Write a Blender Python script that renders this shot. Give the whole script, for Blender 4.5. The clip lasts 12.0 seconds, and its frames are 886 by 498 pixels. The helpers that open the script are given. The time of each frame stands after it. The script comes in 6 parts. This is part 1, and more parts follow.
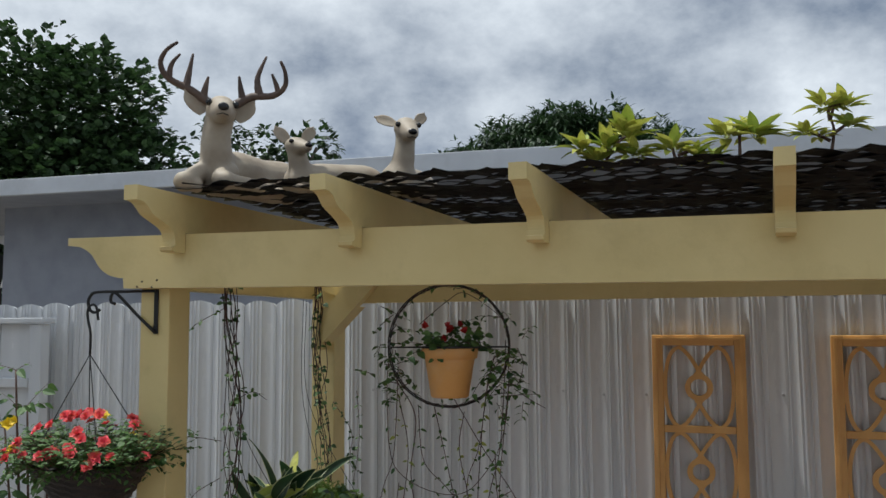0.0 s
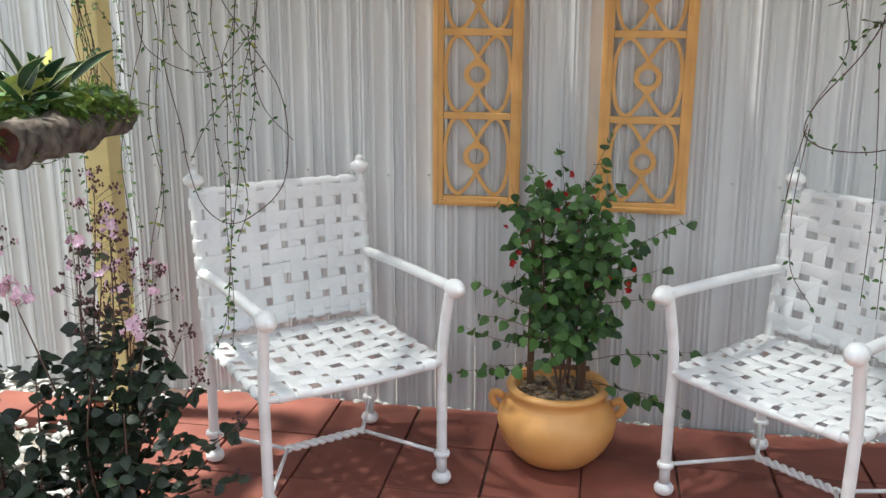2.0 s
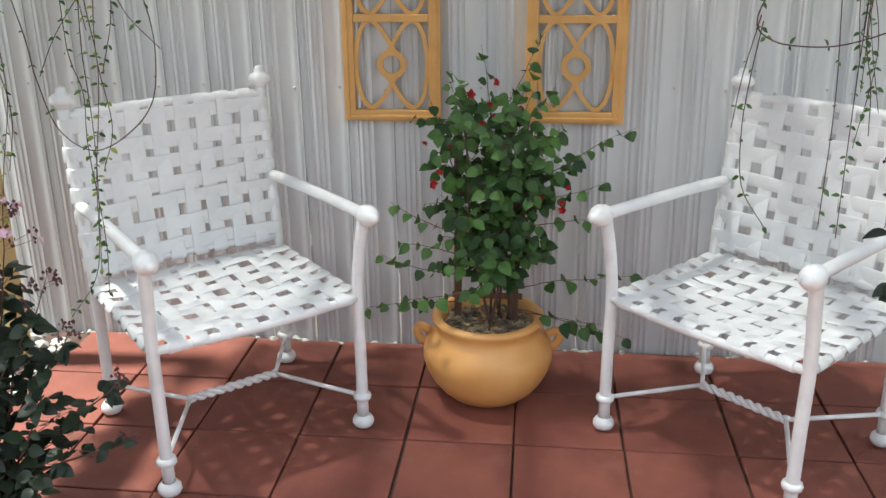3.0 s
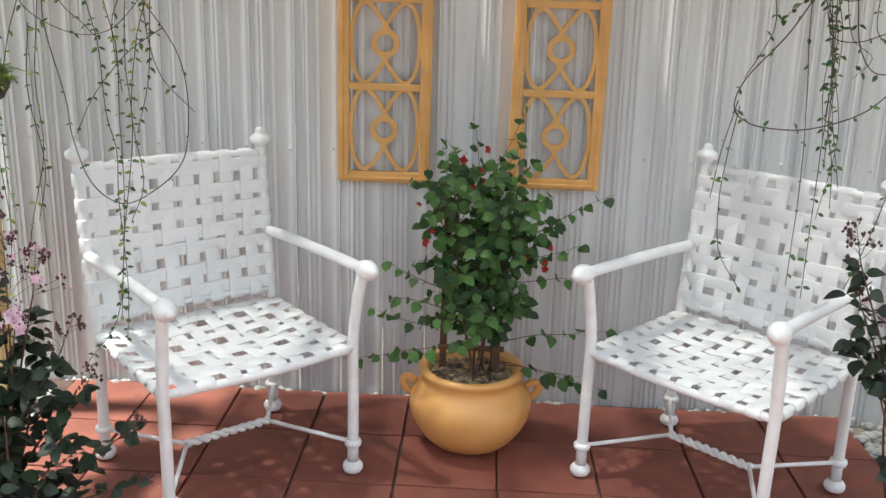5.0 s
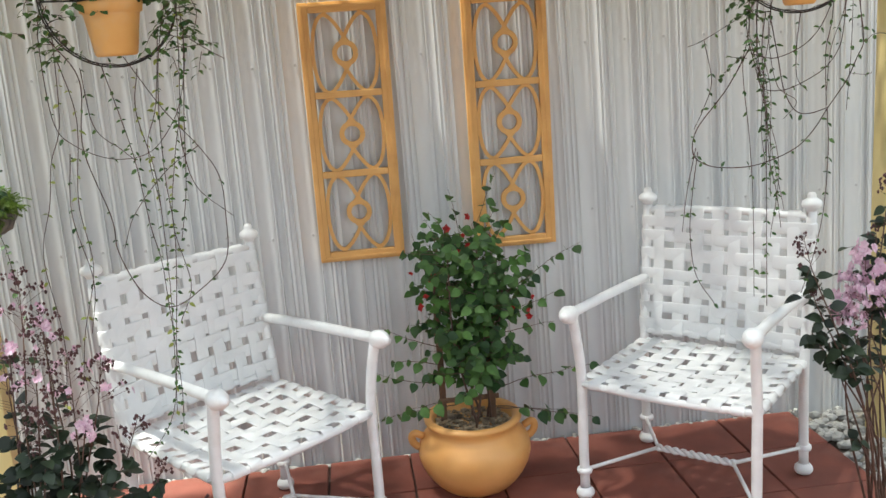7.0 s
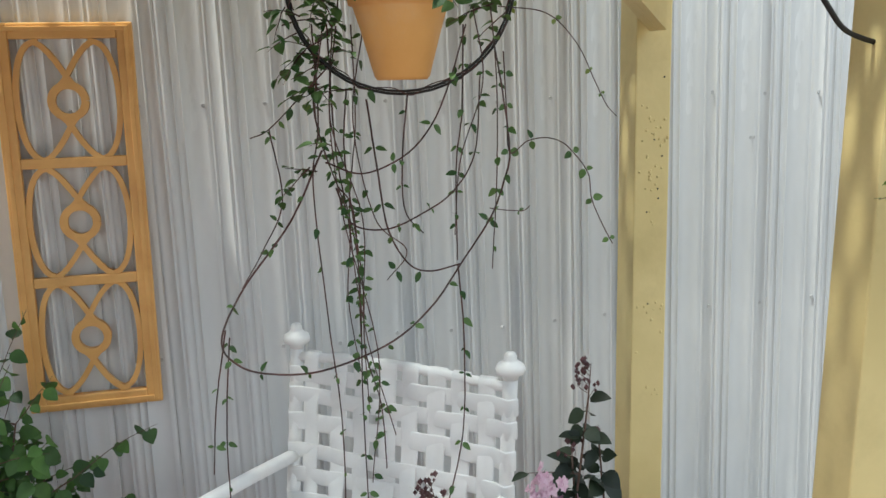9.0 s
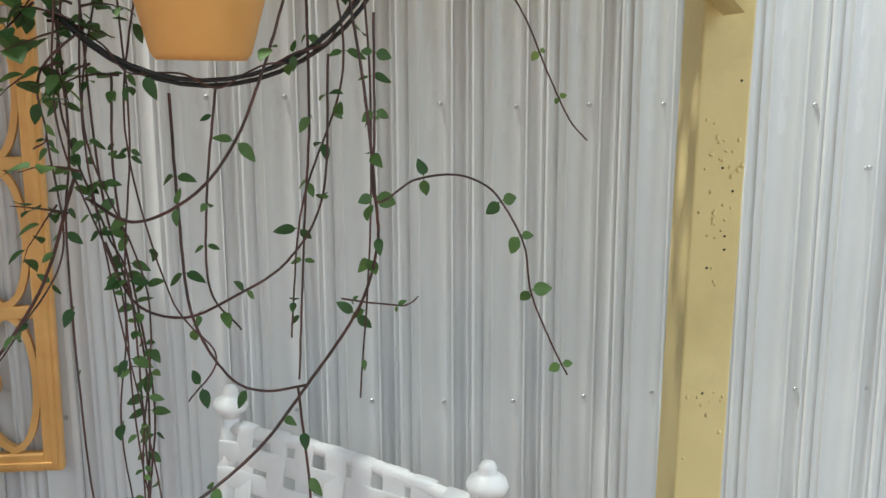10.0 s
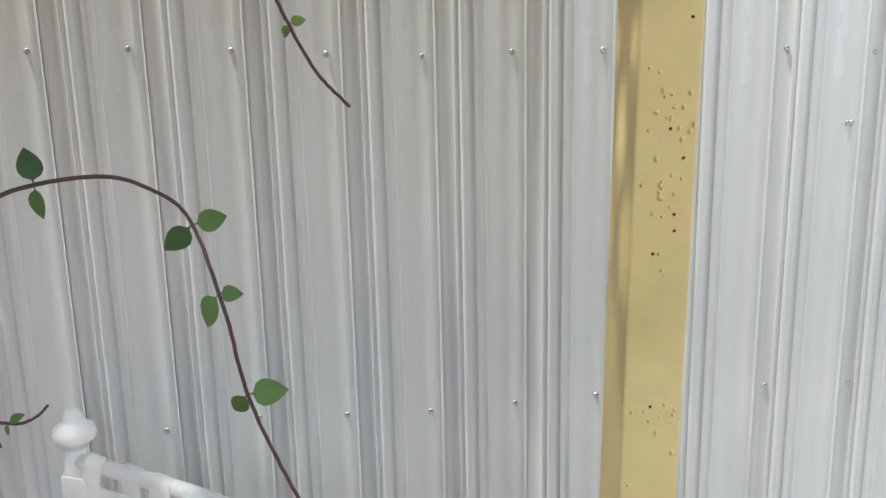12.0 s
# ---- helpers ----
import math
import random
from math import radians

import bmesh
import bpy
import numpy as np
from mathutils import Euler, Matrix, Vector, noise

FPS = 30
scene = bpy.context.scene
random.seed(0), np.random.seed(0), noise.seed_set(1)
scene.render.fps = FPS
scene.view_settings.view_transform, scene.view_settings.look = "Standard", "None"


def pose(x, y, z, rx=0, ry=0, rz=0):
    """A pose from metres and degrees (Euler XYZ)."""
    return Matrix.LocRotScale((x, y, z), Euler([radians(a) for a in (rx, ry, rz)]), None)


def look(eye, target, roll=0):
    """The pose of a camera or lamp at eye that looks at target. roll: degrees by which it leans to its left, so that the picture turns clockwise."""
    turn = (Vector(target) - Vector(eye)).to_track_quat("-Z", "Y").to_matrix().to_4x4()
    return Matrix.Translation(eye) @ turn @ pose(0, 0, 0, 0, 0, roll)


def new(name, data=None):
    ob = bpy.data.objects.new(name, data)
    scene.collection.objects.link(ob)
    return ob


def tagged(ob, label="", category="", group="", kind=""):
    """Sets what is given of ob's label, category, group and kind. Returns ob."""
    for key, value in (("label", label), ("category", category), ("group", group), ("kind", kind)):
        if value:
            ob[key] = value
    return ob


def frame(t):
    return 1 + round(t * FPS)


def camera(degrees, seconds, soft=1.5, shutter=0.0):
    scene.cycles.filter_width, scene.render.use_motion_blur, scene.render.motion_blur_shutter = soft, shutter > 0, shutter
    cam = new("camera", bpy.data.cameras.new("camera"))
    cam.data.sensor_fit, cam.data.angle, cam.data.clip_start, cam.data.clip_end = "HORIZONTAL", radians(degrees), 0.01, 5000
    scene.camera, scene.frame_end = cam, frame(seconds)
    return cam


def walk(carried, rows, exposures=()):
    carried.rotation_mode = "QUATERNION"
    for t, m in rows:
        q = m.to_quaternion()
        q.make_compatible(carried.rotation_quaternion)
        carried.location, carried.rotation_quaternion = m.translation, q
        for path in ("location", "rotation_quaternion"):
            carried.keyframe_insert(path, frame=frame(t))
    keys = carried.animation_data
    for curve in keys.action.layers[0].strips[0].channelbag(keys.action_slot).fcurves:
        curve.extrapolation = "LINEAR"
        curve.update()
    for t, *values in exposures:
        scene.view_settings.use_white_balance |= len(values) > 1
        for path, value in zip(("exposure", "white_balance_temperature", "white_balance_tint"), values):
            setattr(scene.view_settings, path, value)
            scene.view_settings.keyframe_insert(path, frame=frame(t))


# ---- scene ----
cam = camera(51.8, 12.0)
PATH = [
    (0, (-0.061, 0.173, 1.711), (-0.734, 2.048, 1.886), -0.2),
    (0.5, (-0.05, 0.197, 1.665), (-0.71, 2.085, 1.699), -0.0),
    (1, (-0.003, 0.214, 1.582), (-0.575, 2.121, 1.394), 0.4),
    (1.5, (0.075, 0.23, 1.491), (-0.369, 2.152, 1.163), 0.8),
    (2, (0.121, 0.26, 1.446), (-0.206, 2.166, 0.938), 0.4),
    (2.5, (0.124, 0.389, 1.407), (-0.136, 2.273, 0.789), -0.1),
    (3, (0.158, 0.563, 1.389), (-0.042, 2.43, 0.7), -0.4),
    (3.2, (0.167, 0.612, 1.382), (-0.001, 2.476, 0.678), -0.0),
    (4.8, (0.035, 0.478, 1.42), (0.01, 2.391, 0.837), 1.9),
    (5, (0.019, 0.384, 1.431), (-0.051, 2.302, 0.868), 2.0),
    (5.5, (-0.007, 0.222, 1.449), (-0.132, 2.153, 0.943), 1.0),
    (6, (-0.105, 0.084, 1.519), (-0.198, 2.02, 1.027), -0.5),
    (6.5, (-0.336, 0.034, 1.496), (-0.274, 1.981, 1.044), -1.4),
    (6.7, (-0.352, 0.054, 1.49), (-0.232, 2.003, 1.057), -2.7),
    (8.3, (0.185, 0.687, 1.538), (0.683, 2.585, 1.155), -1.4),
    (8.5, (0.297, 0.811, 1.55), (0.839, 2.7, 1.178), -1.0),
    (9, (0.571, 1.117, 1.553), (1.05, 3.023, 1.177), -1.3),
    (9.5, (0.764, 1.407, 1.55), (1.14, 3.334, 1.171), -0.3),
    (10, (0.925, 1.629, 1.537), (1.179, 3.578, 1.165), 0.7),
    (10.5, (1.034, 1.814, 1.539), (1.322, 3.755, 1.150), 0.2),
    (11, (1.045, 1.91, 1.539), (1.412, 3.834, 1.135), -0.3),
    (11.5, (1.098, 1.925, 1.533), (1.385, 3.854, 1.086), -0.9),
    (12, (1.1, 1.934, 1.52), (1.401, 3.856, 1.054), -0.3),
]
EXPOSURES = [(0.0, 0.28, 6000, 6), (0.5, 0.62, 6000, 3), (1.0, 1.58, 6100, 3), (1.5, 1.64, 6100, 4), (5.0, 1.76, 6250, 4), (6.5, 1.78, 6250, 3), (8.5, 1.66, 6150, 2), (9.0, 1.44, 6050, 1), (9.5, 1.49, 6100, 1), (10.5, 1.60, 6100, 2), (12.0, 1.65, 6130, 4)]
walk(cam, [(t, look(eye, target, roll)) for t, eye, target, roll in PATH], EXPOSURES)

# ---- world, sun, exposure ----
world = bpy.data.worlds.new("world")
scene.world = world
world.use_nodes = True
SUN_ELEV, SUN_AZ = 71.0, 266.0  # degrees; azimuth clockwise from +y


def build_world():
    nt = world.node_tree
    nt.nodes.clear()
    out = nt.nodes.new("ShaderNodeOutputWorld")
    bg = nt.nodes.new("ShaderNodeBackground")
    sky = nt.nodes.new("ShaderNodeTexSky")
    sky.sky_type = "NISHITA"
    sky.sun_disc = False
    sky.sun_elevation = radians(SUN_ELEV)
    sky.sun_rotation = radians(SUN_AZ)
    tc = nt.nodes.new("ShaderNodeTexCoord")
    mp = nt.nodes.new("ShaderNodeMapping")
    mp.inputs["Scale"].default_value = (1.0, 1.0, 1.5)
    mp.inputs["Location"].default_value = (0.35, 0.2, 0.1)
    big = nt.nodes.new("ShaderNodeTexNoise")
    big.inputs["Scale"].default_value = 1.9
    big.inputs["Detail"].default_value = 9.0
    big.inputs["Roughness"].default_value = 0.55
    big.inputs["Distortion"].default_value = 0.35
    cover = nt.nodes.new("ShaderNodeValToRGB")
    cover.color_ramp.elements[0].position = 0.33
    cover.color_ramp.elements[1].position = 0.43
    shade = nt.nodes.new("ShaderNodeTexNoise")
    shade.inputs["Scale"].default_value = 2.3
    shade.inputs["Detail"].default_value = 8.0
    shade.inputs["Roughness"].default_value = 0.6
    tone = nt.nodes.new("ShaderNodeValToRGB")
    tone.color_ramp.elements[0].position = 0.38
    tone.color_ramp.elements[0].color = (0.20, 0.235, 0.30, 1)
    tone.color_ramp.elements[1].position = 0.68
    tone.color_ramp.elements[1].color = (1.0, 1.0, 1.0, 1)
    gain = nt.nodes.new("ShaderNodeMix")
    gain.data_type = "RGBA"
    gain.blend_type = "MULTIPLY"
    gain.inputs[0].default_value = 1.0
    gain.inputs[7].default_value = (CLOUD, CLOUD, CLOUD, 1)
    mix = nt.nodes.new("ShaderNodeMix")
    mix.data_type = "RGBA"
    L = nt.links.new
    L(tc.outputs["Generated"], mp.inputs["Vector"])
    L(mp.outputs["Vector"], big.inputs["Vector"])
    L(mp.outputs["Vector"], shade.inputs["Vector"])
    L(big.outputs["Fac"], cover.inputs["Fac"])
    L(shade.outputs["Fac"], tone.inputs["Fac"])
    L(tone.outputs["Color"], gain.inputs[6])
    L(cover.outputs["Color"], mix.inputs[0])
    L(sky.outputs["Color"], mix.inputs[6])
    L(gain.outputs[2], mix.inputs[7])
    L(mix.outputs[2], bg.inputs["Color"])
    L(bg.outputs["Background"], out.inputs["Surface"])
    bg.inputs["Strength"].default_value = SKY


CLOUD, SKY = 7.4, 0.12
build_world()
sun = new("sun", bpy.data.lights.new("sun", "SUN"))
sun.data.energy = 3.1
sun.data.angle = radians(3.2)
sun.data.color = (1.0, 0.94, 0.85)
_a, _e = radians(SUN_AZ), radians(SUN_ELEV)
SUN_DIR = Vector((math.sin(_a) * math.cos(_e), math.cos(_a) * math.cos(_e), math.sin(_e)))
sun.matrix_world = look(SUN_DIR * 20, (0, 0, 0))

# ---- materials ----


def material(name, a, b, rough=0.6, scale=8.0, bump=0.15, fine=120.0, metal=0.0, stretch=(1, 1, 1),
             rand=0.0, spec=0.5, sheen=0.0, trans=0.0, dirt=None, dirt_scale=1.5, dirt_amount=0.5):
    """A painted or natural surface: two tones by coarse noise, fine relief, optional stains and per-object tint."""
    m = bpy.data.materials.new(name)
    m.use_nodes = True
    nt = m.node_tree
    p = nt.nodes["Principled BSDF"]
    N, L = nt.nodes.new, nt.links.new
    tc = N("ShaderNodeTexCoord")
    mp = N("ShaderNodeMapping")
    mp.inputs["Scale"].default_value = stretch
    L(tc.outputs["Object"], mp.inputs["Vector"])
    n1 = N("ShaderNodeTexNoise")
    n1.inputs["Scale"].default_value = scale
    n1.inputs["Detail"].default_value = 5
    L(mp.outputs["Vector"], n1.inputs["Vector"])
    r1 = N("ShaderNodeValToRGB")
    r1.color_ramp.elements[0].position, r1.color_ramp.elements[1].position = 0.35, 0.65
    r1.color_ramp.elements[0].color, r1.color_ramp.elements[1].color = (*a, 1), (*b, 1)
    L(n1.outputs["Fac"], r1.inputs["Fac"])
    col = r1.outputs["Color"]
    n2 = N("ShaderNodeTexNoise")
    n2.inputs["Scale"].default_value = fine
    n2.inputs["Detail"].default_value = 3
    L(mp.outputs["Vector"], n2.inputs["Vector"])
    if dirt:
        n3 = N("ShaderNodeTexNoise")
        n3.inputs["Scale"].default_value = dirt_scale
        n3.inputs["Detail"].default_value = 8
        n3.inputs["Roughness"].default_value = 0.7
        L(mp.outputs["Vector"], n3.inputs["Vector"])
        r3 = N("ShaderNodeValToRGB")
        r3.color_ramp.elements[0].position, r3.color_ramp.elements[1].position = 0.5, 0.72
        r3.color_ramp.elements[1].color = (dirt_amount, dirt_amount, dirt_amount, 1)
        r3.color_ramp.elements[0].color = (0, 0, 0, 1)
        L(n3.outputs["Fac"], r3.inputs["Fac"])
        mx = N("ShaderNodeMix")
        mx.data_type = "RGBA"
        L(r3.outputs["Color"], mx.inputs[0])
        L(col, mx.inputs[6])
        mx.inputs[7].default_value = (*dirt, 1)
        col = mx.outputs[2]
    if rand:
        oi = N("ShaderNodeObjectInfo")
        geo = N("ShaderNodeNewGeometry")
        add = N("ShaderNodeMath")
        add.operation = "ADD"
        L(oi.outputs["Random"], add.inputs[0])
        L(geo.outputs["Random Per Island"], add.inputs[1])
        mr = N("ShaderNodeMapRange")
        mr.inputs["From Max"].default_value = 2.0
        mr.inputs["To Min"].default_value, mr.inputs["To Max"].default_value = 1 - rand, 1 + rand
        L(add.outputs[0], mr.inputs["Value"])
        hs = N("ShaderNodeHueSaturation")
        L(mr.outputs["Result"], hs.inputs["Value"])
        L(col, hs.inputs["Color"])
        col = hs.outputs["Color"]
    L(col, p.inputs["Base Color"])
    rr = N("ShaderNodeMapRange")
    rr.inputs["To Min"].default_value, rr.inputs["To Max"].default_value = max(0.03, rough - 0.12), min(1, rough + 0.12)
    L(n1.outputs["Fac"], rr.inputs["Value"])
    L(rr.outputs["Result"], p.inputs["Roughness"])
    p.inputs["Metallic"].default_value = metal
    p.inputs["Specular IOR Level"].default_value = spec
    if trans:
        p.inputs["Subsurface Weight"].default_value = trans
        p.inputs["Subsurface Radius"].default_value = (0.004, 0.006, 0.002)
    if bump:
        bp = N("ShaderNodeBump")
        bp.inputs["Strength"].default_value = bump
        bp.inputs["Distance"].default_value = 0.004
        L(n2.outputs["Fac"], bp.inputs["Height"])
        L(bp.outputs["Normal"], p.inputs["Normal"])
    return m


def leafy(name, a, b, rough=0.58, rand=0.35):
    """Leaf: tones vary leaf by leaf, some light passes through."""
    m = bpy.data.materials.new(name)
    m.use_nodes = True
    nt = m.node_tree
    p = nt.nodes["Principled BSDF"]
    N, L = nt.nodes.new, nt.links.new
    geo = N("ShaderNodeNewGeometry")
    oi = N("ShaderNodeObjectInfo")
    add = N("ShaderNodeMath")
    add.operation = "ADD"
    L(geo.outputs["Random Per Island"], add.inputs[0])
    L(oi.outputs["Random"], add.inputs[1])
    fr = N("ShaderNodeMath")
    fr.operation = "FRACT"
    L(add.outputs[0], fr.inputs[0])
    ramp = N("ShaderNodeValToRGB")
    ramp.color_ramp.elements[0].color, ramp.color_ramp.elements[1].color = (*a, 1), (*b, 1)
    L(fr.outputs[0], ramp.inputs["Fac"])
    tc = N("ShaderNodeTexCoord")
    n = N("ShaderNodeTexNoise")
    n.inputs["Scale"].default_value = 60
    L(tc.outputs["Object"], n.inputs["Vector"])
    hs = N("ShaderNodeHueSaturation")
    mr = N("ShaderNodeMapRange")
    mr.inputs["To Min"].default_value, mr.inputs["To Max"].default_value = 1 - rand, 1 + rand
    L(n.outputs["Fac"], mr.inputs["Value"])
    L(mr.outputs["Result"], hs.inputs["Value"])
    L(ramp.outputs["Color"], hs.inputs["Color"])
    L(hs.outputs["Color"], p.inputs["Base Color"])
    p.inputs["Roughness"].default_value = rough
    tl = N("ShaderNodeBsdfTranslucent")
    L(hs.outputs["Color"], tl.inputs["Color"])
    ms = N("ShaderNodeMixShader")
    ms.inputs[0].default_value = 0.25
    L(p.outputs[0], ms.inputs[1])
    L(tl.outputs[0], ms.inputs[2])
    L(ms.outputs[0], nt.nodes["Material Output"].inputs["Surface"])
    return m


M_FENCE = material("fence_vinyl", (0.56, 0.575, 0.59), (0.68, 0.685, 0.69), rough=0.24, scale=3, bump=0.03, stretch=(2, 2, 0.5),
                   dirt=(0.50, 0.49, 0.46), dirt_scale=1.4, dirt_amount=0.2, rand=0.04)
M_YELLOW = material("yellow_paint", (0.66, 0.53, 0.235), (0.72, 0.585, 0.275), rough=0.5, scale=6, bump=0.12, fine=60,
                    dirt=(0.40, 0.31, 0.13), dirt_scale=5, dirt_amount=0.3)
M_WHITE = material("white_metal_paint", (0.78, 0.78, 0.78), (0.85, 0.85, 0.845), rough=0.4, scale=14, bump=0.06, dirt=(0.5, 0.46, 0.4), dirt_scale=9, dirt_amount=0.25)
M_STRAP = material("white_vinyl_strap", (0.76, 0.765, 0.77), (0.83, 0.83, 0.83), rough=0.42, scale=12, bump=0.05, rand=0.05, dirt=(0.6, 0.57, 0.52), dirt_scale=7, dirt_amount=0.25)
M_ORANGE = material("amber_paint", (0.66, 0.355, 0.11), (0.73, 0.42, 0.14), rough=0.42, scale=9, bump=0.08, dirt=(0.45, 0.2, 0.04), dirt_scale=8, dirt_amount=0.4)
M_POT = material("amber_glazed_pot", (0.69, 0.345, 0.10), (0.75, 0.40, 0.135), rough=0.38, scale=7, bump=0.05, dirt=(0.5, 0.25, 0.07), dirt_scale=5, dirt_amount=0.35)
M_TERRA = material("orange_terracotta", (0.61, 0.31, 0.085), (0.69, 0.37, 0.12), rough=0.6, scale=10, bump=0.12, dirt=(0.5, 0.36, 0.24), dirt_scale=6, dirt_amount=0.4)
M_PAVER = material("red_paver", (0.165, 0.047, 0.032), (0.235, 0.072, 0.048), rough=0.72, scale=5, bump=0.35, fine=220, rand=0.14, dirt=(0.30, 0.16, 0.12), dirt_scale=3.5, dirt_amount=0.35)
M_JOINT = material("sand_joint", (0.06, 0.035, 0.028), (0.10, 0.06, 0.05), rough=0.95, scale=30, bump=0.4)
M_BLACKWEAVE = material("black_weave", (0.005, 0.005, 0.006), (0.012, 0.011, 0.012), rough=0.7, scale=14, bump=0.2, rand=0.3, spec=0.15)
M_IRON = material("black_iron", (0.005, 0.005, 0.006), (0.012, 0.012, 0.012), rough=0.6, scale=30, bump=0.2)
M_STUCCO = material("grey_stucco", (0.30, 0.32, 0.37), (0.36, 0.38, 0.43), rough=0.85, scale=6, bump=0.3, fine=90)
M_FASCIA = material("white_fascia", (0.55, 0.57, 0.60), (0.63, 0.65, 0.68), rough=0.6, scale=4, bump=0.05, dirt=(0.4, 0.4, 0.4), dirt_scale=3, dirt_amount=0.4)
M_GROUND = material("garden_soil", (0.16, 0.14, 0.115), (0.26, 0.23, 0.19), rough=0.95, scale=9, bump=0.5)
M_SCREW = material("zinc_screw", (0.40, 0.40, 0.41), (0.52, 0.52, 0.52), rough=0.45, scale=60, bump=0, metal=1.0)


# ---- mesh helpers ----


def part(name, bm, mat, parent=None, label="", smooth=False, m=None):
    me = bpy.data.meshes.new(name)
    bmesh.ops.recalc_face_normals(bm, faces=bm.faces)
    bm.to_mesh(me)
    bm.free()
    for mt in (mat if isinstance(mat, (list, tuple)) else (mat,)):
        me.materials.append(mt)
    if smooth:
        for poly in me.polygons:
            poly.use_smooth = True
    ob = new(name, me)
    if parent is not None:
        ob.parent = parent
    if m is not None:
        ob.matrix_basis = m
    if label:
        tagged(ob, label)
    return ob


def share(name, src, parent, m):
    """Another object on the same mesh."""
    ob = new(name, src.data)
    ob.parent = parent
    ob.matrix_basis = m
    return ob


def thing(name, label, category, group="", kind="", m=None):
    ob = new(name)
    ob.empty_display_size = 0.1
    if m is not None:
        ob.matrix_basis = m
    return tagged(ob, label, category, group, kind)


def quad(bm, vs, mi=0):
    f = bm.faces.new(vs)
    f.material_index = mi
    return f


def box(bm, x0, x1, y0, y1, z0, z1, bevel=0.0, m=None):
    vs = [bm.verts.new((x, y, z)) for x in (x0, x1) for y in (y0, y1) for z in (z0, z1)]
    idx = [(0, 1, 3, 2), (4, 6, 7, 5), (0, 4, 5, 1), (2, 3, 7, 6), (0, 2, 6, 4), (1, 5, 7, 3)]
    fs = [bm.faces.new([vs[i] for i in q]) for q in idx]
    if bevel:
        es = {e for f in fs for e in f.edges}
        res = bmesh.ops.bevel(bm, geom=list(es), offset=bevel, segments=2, affect="EDGES", profile=0.6)
        vs = list({v for f in res["faces"] for v in f.verts} | {v for v in vs if v.is_valid})
    if m is not None:
        bmesh.ops.transform(bm, matrix=m, verts=[v for v in vs if v.is_valid])
    return vs


def frames_along(pts):
    pts = [Vector(p) for p in pts]
    out = []
    up = None
    for i, p in enumerate(pts):
        d = (pts[min(i + 1, len(pts) - 1)] - pts[max(i - 1, 0)]).normalized()
        if up is None:
            up = Vector((0, 0, 1)) if abs(d.z) < 0.9 else Vector((0, 1, 0))
        side = d.cross(up)
        if side.length < 1e-5:
            side = d.orthogonal()
        side.normalize()
        up = side.cross(d).normalized()
        out.append((p, d, side, up))
    return out


def tube(bm, pts, r, n=8, cap=True, mi=0):
    """Round bar along points; r: one radius or one for each point."""
    rings = []
    for i, (p, d, s, u) in enumerate(frames_along(pts)):
        rad = r[i] if isinstance(r, (list, tuple)) else r
        rings.append([bm.verts.new(p + rad * (math.cos(a) * s + math.sin(a) * u)) for a in (2 * math.pi * k / n for k in range(n))])
    for a, b in zip(rings, rings[1:]):
        for k in range(n):
            quad(bm, (a[k], a[(k + 1) % n], b[(k + 1) % n], b[k]), mi)
    if cap:
        quad(bm, rings[0][::-1], mi)
        quad(bm, rings[-1], mi)
    return rings


def lathe(bm, profile, n=24, m=None, mi=0):
    """Turned shape from (radius, height) pairs."""
    rings, made = [], []
    for r, z in profile:
        if r < 1e-6:
            v = bm.verts.new((0, 0, z))
            rings.append([v] * n)
            made.append(v)
        else:
            ring = [bm.verts.new((r * math.cos(2 * math.pi * k / n), r * math.sin(2 * math.pi * k / n), z)) for k in range(n)]
            rings.append(ring)
            made += ring
    for a, b in zip(rings, rings[1:]):
        for k in range(n):
            vs = []
            for v in (a[k], a[(k + 1) % n], b[(k + 1) % n], b[k]):
                if v not in vs:
                    vs.append(v)
            if len(vs) > 2:
                quad(bm, vs, mi)
    if m is not None:
        bmesh.ops.transform(bm, matrix=m, verts=made)


def prism(bm, outline, axis_pts, mi=0):
    """Closed outline [(u, v)] placed by axis_pts = function(u, v, side) for side 0 and 1."""
    a = [bm.verts.new(axis_pts(u, v, 0)) for u, v in outline]
    b = [bm.verts.new(axis_pts(u, v, 1)) for u, v in outline]
    n = len(outline)
    quad(bm, a, mi)
    quad(bm, b[::-1], mi)
    for i in range(n):
        quad(bm, (a[i], b[i], b[(i + 1) % n], a[(i + 1) % n]), mi)


def smooth_path(ctrl, n=24):
    """Catmull-Rom through control points."""
    c = [Vector(p) for p in ctrl]
    c = [c[0] * 2 - c[1]] + c + [c[-1] * 2 - c[-2]]
    out = []
    segs = len(c) - 3
    for s in range(segs):
        k = max(2, n // segs)
        for i in range(k + (s == segs - 1)):
            t = i / k
            p0, p1, p2, p3 = c[s:s + 4]
            out.append(0.5 * ((2 * p1) + (p2 - p0) * t + (2 * p0 - 5 * p1 + 4 * p2 - p3) * t * t + (3 * p1 - p0 - 3 * p2 + p3) * t ** 3))
    return out

# ---- the setting ----
WALL_Y = 3.40


def build_ground():
    bm = bmesh.new()
    vs = [bm.verts.new(p) for p in ((-400, -400, -0.05), (400, -400, -0.05), (400, 400, -0.05), (-400, 400, -0.05))]
    quad(bm, vs)
    ob = part("ground", bm, M_GROUND)
    tagged(ob, "bare brown garden soil round the patio", "ground", kind="structure")


build_ground()

PICKET = 0.1478
RIB_LIST = ((0.20, 0.034, 0.0022), (0.292, 0.078, 0.0042), (0.425, 0.030, 0.0020), (0.545, 0.034, 0.0024), (0.925, 0.08, 0.0010))  # centre, width, height


